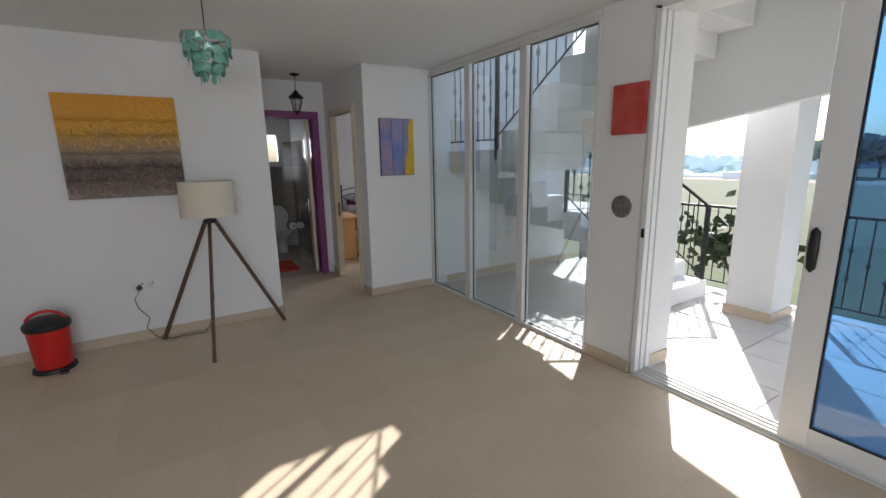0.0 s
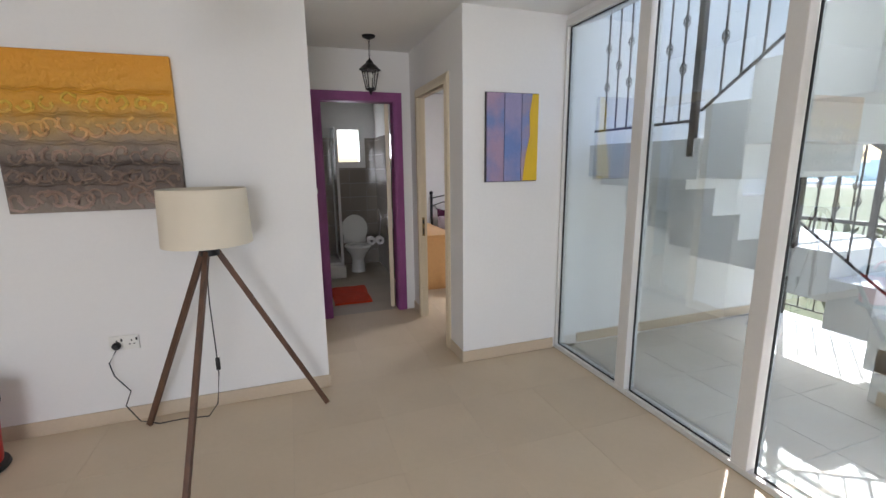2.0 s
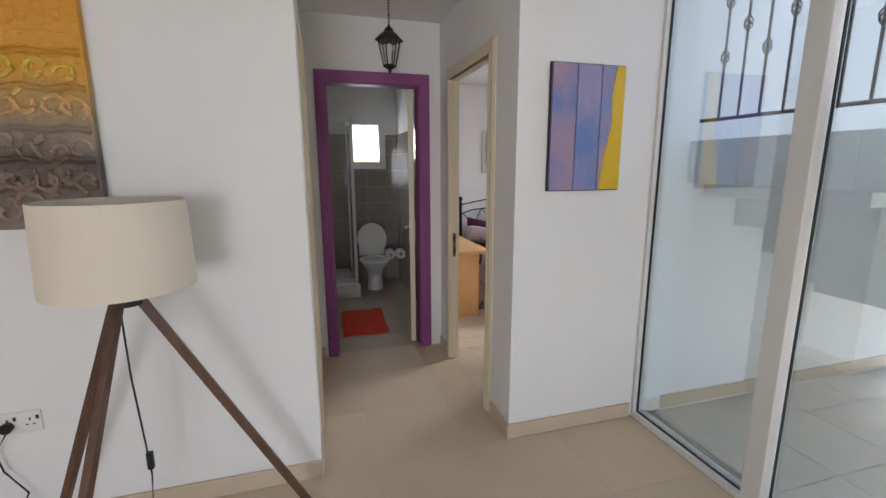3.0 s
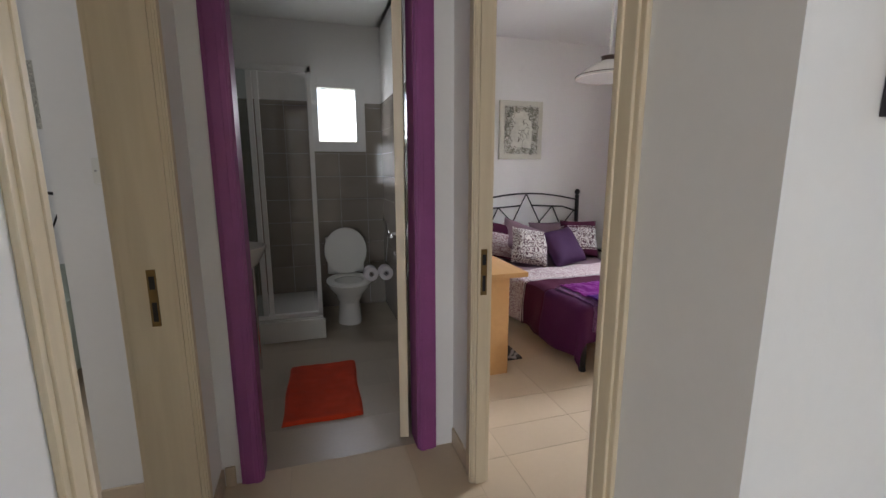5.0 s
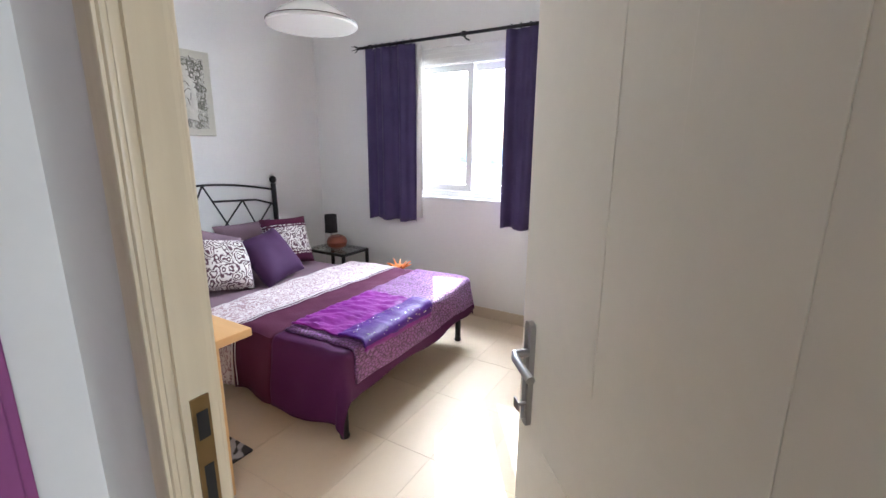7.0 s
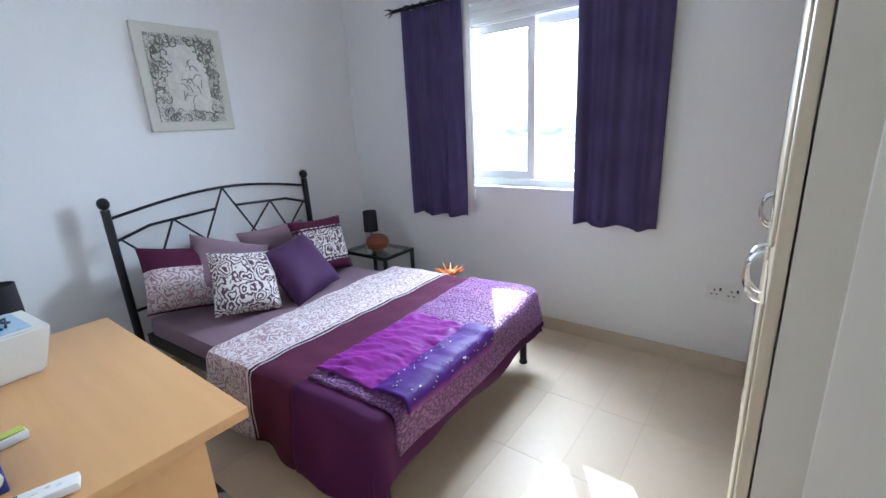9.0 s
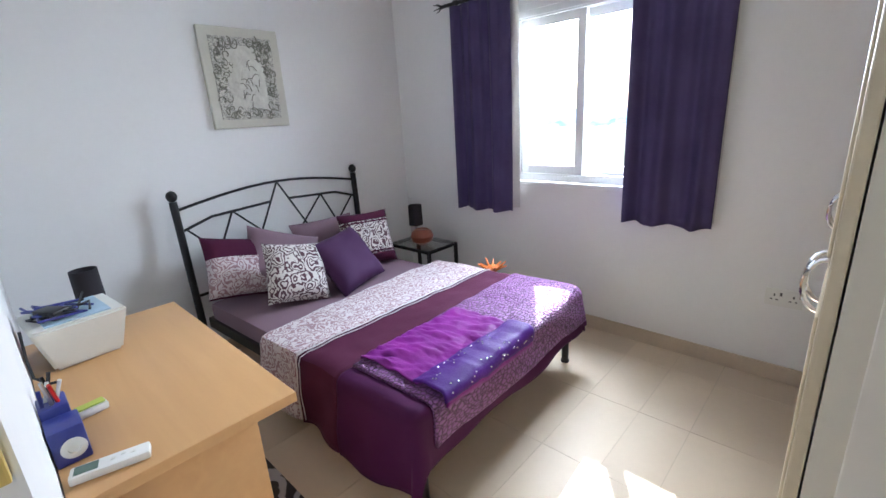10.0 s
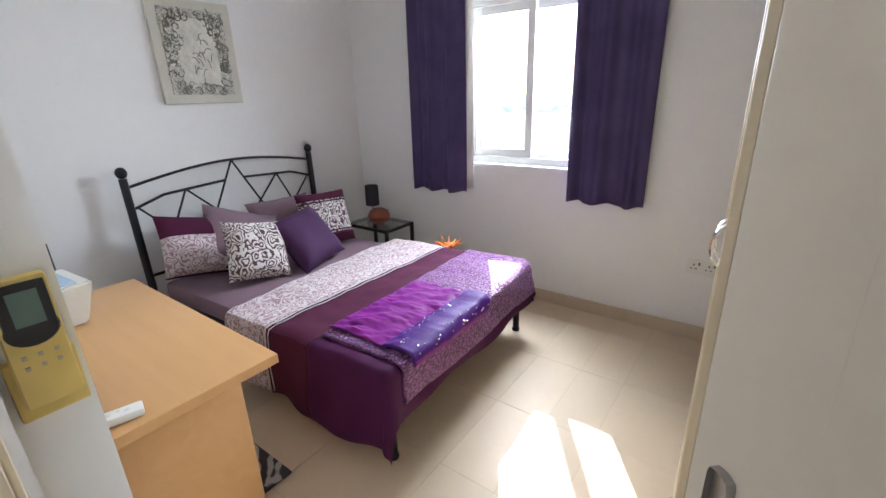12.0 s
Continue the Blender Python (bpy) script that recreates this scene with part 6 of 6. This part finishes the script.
railing("landing_railing", (3.31, 4.42, 1.59), (3.31, 5.28, 1.59), 0.95, 0.105, "dark iron railing with knotted bars along the stair landing", post_ends=(True, False))
railing("stair_railing", (3.31, 4.38, 1.64), (3.31, 2.18, 1.64 + 2.20 / RUN * RISE), 0.92, 0.125, "dark iron railing with knotted bars up the stair", post_ends=(False, False))
railing("stair_railing", (4.43, 3.30, 0.10), (4.43, 4.50, 0.10 + 1.2 / RUN * RISE), 0.86, 0.125, "dark iron railing with knotted bars beside the lower steps", post_ends=(True, True))
railing("stair_railing", (5.30, 3.30, 0.10), (5.30, 4.50, 0.10 + 1.2 / RUN * RISE), 0.86, 0.125, "dark iron railing on the garden side of the steps", post_ends=(True, True))
railing("landing_railing", (5.30, 4.52, 0.88), (5.30, 5.28, 0.88), 0.9, 0.12, "dark iron railing on the quarter landing", post_ends=(False, True))
railing("porch_railing", (5.62, 2.95, -0.02), (5.62, 5.25, -0.02), 0.95, 0.13, "dark iron railing with knotted bars at the porch edge", post_ends=(True, True))
railing("porch_railing", (5.62, -2.4, -0.02), (5.62, 2.45, -0.02), 0.95, 0.13, "dark iron railing with knotted bars at the porch edge", post_ends=(True, True))

rnd = random.Random(4)


def tree(name, at, h, spread, label, leaves=420, leaf=0.16, material=None):
    t = thing(name, at, label, "tree")
    x, y, z = at
    bm = bmesh.new()
    tube(bm, [(x, y, z), (x + 0.03 * h, y, z + h * 0.25), (x, y + 0.02 * h, z + h * 0.5)], h * 0.035, 8, h * 0.02)
    tips = []
    for k in range(6):
        a = k * 1.05 + rnd.random()
        e = (x + math.cos(a) * spread * 0.6, y + math.sin(a) * spread * 0.6, z + h * (0.6 + 0.3 * rnd.random()))
        tube(bm, [(x, y, z + h * (0.3 + 0.03 * k)), ((x + e[0]) / 2, (y + e[1]) / 2, z + h * 0.55), e], h * 0.014, 6, h * 0.005)
        tips.append(e)
    part("trunk", bm, M_BARK, t)
    bm = bmesh.new()
    for k in range(leaves):
        e = rnd.choice(tips)
        c = Vector((e[0] + rnd.gauss(0, spread * 0.28), e[1] + rnd.gauss(0, spread * 0.28), e[2] + rnd.gauss(0, h * 0.1)))
        r = Euler((rnd.random() * 6, rnd.random() * 6, rnd.random() * 6)).to_matrix()
        s = leaf * (0.6 + rnd.random())
        bm.faces.new([bm.verts.new(c + r @ Vector(v) * s) for v in ((-0.5, -1, 0), (0.5, -1, 0.1), (0.6, 1, 0), (-0.4, 1, 0.1))])
    part("crown", bm, material or M_LEAF_G, t, "loose green leaves", smooth=False)
    return t


tree("shrub", (6.6, 3.55, -0.65), 1.5, 0.55, "green garden shrub beyond the porch railing", 300, 0.06)
tree("shrub", (6.9, 5.2, -0.65), 1.3, 0.6, "green garden shrub beyond the steps", 300, 0.06)
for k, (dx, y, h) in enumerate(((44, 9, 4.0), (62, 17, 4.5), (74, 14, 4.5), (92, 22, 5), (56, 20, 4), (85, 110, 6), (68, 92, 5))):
    tree("tree", (6 + dx, y, -0.75 - 0.03 * dx ** 0.8), h, h * 0.5, "far tree on the meadow, paled with painted haze", 260, 0.5, M_LEAF_F)


def far_house(at, sx, sy, h, storeys, label, pitched=False):
    x, y, z = at
    hs = thing("house", at, label, "house", "houses across the meadow")
    part("wall", bx(x, x + sx, y, y + sy, z, z + h), M_FAR, hs, smooth=False)
    if pitched:
        bm = bmesh.new()
        v = [bm.verts.new(c) for c in ((x - .3, y - .3, z + h), (x + sx + .3, y - .3, z + h), (x + sx + .3, y + sy + .3, z + h), (x - .3, y + sy + .3, z + h), (x + sx / 2, y - .3, z + h + 2), (x + sx / 2, y + sy + .3, z + h + 2))]
        for q in ((0, 1, 4), (2, 3, 5), (1, 2, 5, 4), (3, 0, 4, 5), (3, 2, 1, 0)):
            bm.faces.new([v[i] for i in q])
        part("roof", bm, M_ROOF, hs, smooth=False)
    else:
        part("roof", bx(x - 0.3, x + sx + 0.3, y - 0.3, y + sy + 0.3, z + h, z + h + 0.5), M_FAR, hs, smooth=False)
    for s in range(storeys):
        n = max(2, int(sy / 4))
        for k in range(n):
            yy = y + sy * (k + 0.5) / n
            part("window", bx(x - 0.08, x - 0.005, yy - 0.7, yy + 0.7, z + 1 + 3 * s, z + 2.4 + 3 * s), M_FARGLASS, hs, smooth=False)


for k in range(13):
    dx, y = 95 + 22 * rnd.random() + 6 * k, -10 + 17 * k + 6 * rnd.random()
    st = rnd.choice((2, 2, 3))
    if 0.36 < y / dx < 0.78:
        continue
    far_house((6 + dx, y, -0.9 - 0.03 * dx ** 0.8), 10, 10 + 8 * rnd.random(), 3.1 * st, st, "pale rendered house far across the meadow", k % 3 == 0)
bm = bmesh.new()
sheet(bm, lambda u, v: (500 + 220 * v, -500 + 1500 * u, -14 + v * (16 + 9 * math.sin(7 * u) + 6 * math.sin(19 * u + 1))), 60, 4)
structure("backdrop_hills", bm, M_HILL, "low hills on the horizon in painted blue-grey haze", "backdrop", smooth=True)


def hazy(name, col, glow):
    """Haze painted into far things: a pale base colour and a glow of its own."""
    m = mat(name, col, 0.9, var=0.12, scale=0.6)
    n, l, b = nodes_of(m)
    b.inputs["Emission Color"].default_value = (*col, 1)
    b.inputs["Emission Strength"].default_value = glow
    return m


rnd = random.Random(12)
# no lamps here: pale colours and emission stand for bright haze
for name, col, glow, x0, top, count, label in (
        ("backdrop_town", (0.62, 0.74, 0.80), 0.22, 62, 0.9, 22, "pale far town outside the bedroom window, glowing with painted haze"),
        ("backdrop_roofs", (0.78, 0.80, 0.80), 0.28, 52, -0.9, 16, "pale flat roofs glowing with painted haze"),
        ("backdrop_woods", (0.52, 0.66, 0.62), 0.12, 58, -0.2, 26, "green trees between the far roofs, glowing with painted haze")):
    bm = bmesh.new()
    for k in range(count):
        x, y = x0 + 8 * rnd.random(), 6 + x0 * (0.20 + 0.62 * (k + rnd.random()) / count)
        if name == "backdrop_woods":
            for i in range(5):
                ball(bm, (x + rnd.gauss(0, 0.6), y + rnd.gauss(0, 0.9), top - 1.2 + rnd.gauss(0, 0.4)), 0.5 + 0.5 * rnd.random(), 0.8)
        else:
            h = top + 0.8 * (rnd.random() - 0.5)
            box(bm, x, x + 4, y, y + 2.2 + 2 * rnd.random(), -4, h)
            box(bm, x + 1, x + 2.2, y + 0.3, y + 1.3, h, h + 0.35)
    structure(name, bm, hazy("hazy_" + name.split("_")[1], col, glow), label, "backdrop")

# ---- floor tiles, each a piece of its own ----
def tiles(parent, x0, x1, y0, y1, size, material, top=0.0, joint=0.0014, offset=(0.0, 0.0), name="tile", thick=0.0011):
    cache = {}
    i0, i1 = math.floor((x0 - offset[0]) / size), math.ceil((x1 - offset[0]) / size)
    j0, j1 = math.floor((y0 - offset[1]) / size), math.ceil((y1 - offset[1]) / size)
    for i in range(i0, i1):
        for j in range(j0, j1):
            a0, a1 = max(x0, offset[0] + i * size + joint / 2), min(x1, offset[0] + (i + 1) * size - joint / 2)
            b0, b1 = max(y0, offset[1] + j * size + joint / 2), min(y1, offset[1] + (j + 1) * size - joint / 2)
            if a1 - a0 < 0.02 or b1 - b0 < 0.02:
                continue
            key = (round(a1 - a0, 3), round(b1 - b0, 3))
            if key not in cache:
                cache[key] = mesh_of(name, bx(-key[0] / 2, key[0] / 2, -key[1] / 2, key[1] / 2, -thick, 0.0, bevel=0.0), material)
            ob = new(name, cache[key])
            ob.parent = parent
            ob.location = ((a0 + a1) / 2, (b0 + b1) / 2, top)


tiles(floor, -3.2, XG - 0.012, -2.46, YN, 0.5, M_TILE, offset=(0.03, 0.29))
tiles(floor, 1.27, 2.2685, YN, 6.69, 0.5, M_TILE, offset=(0.03, 0.29))
tiles(floor, 2.27, XW, YN + 0.16, 6.69, 0.45, M_TILE, offset=(3.80, 6.93), joint=0.0022)
tiles(floor, 2.34, XW, 6.6922, YB, 0.45, M_TILE, offset=(3.80, 6.93), joint=0.0022)
tiles(floor, 0.9, 2.33, 6.69, 8.95, 0.33, M_BATHFLOOR, offset=(0.1, 0.05))
tiles(floor, -1.86, 1.13, YN + 0.14, 6.645, 0.5, M_TILE)
tiles(floor, -1.86, 0.86, 6.645, 9.06, 0.5, M_TILE)
tiles(porch, XG + 0.17, 5.70, -2.6, YN + 0.03, 0.45, M_PORCH, top=-0.02, joint=0.006, offset=(3.22, 0.1))
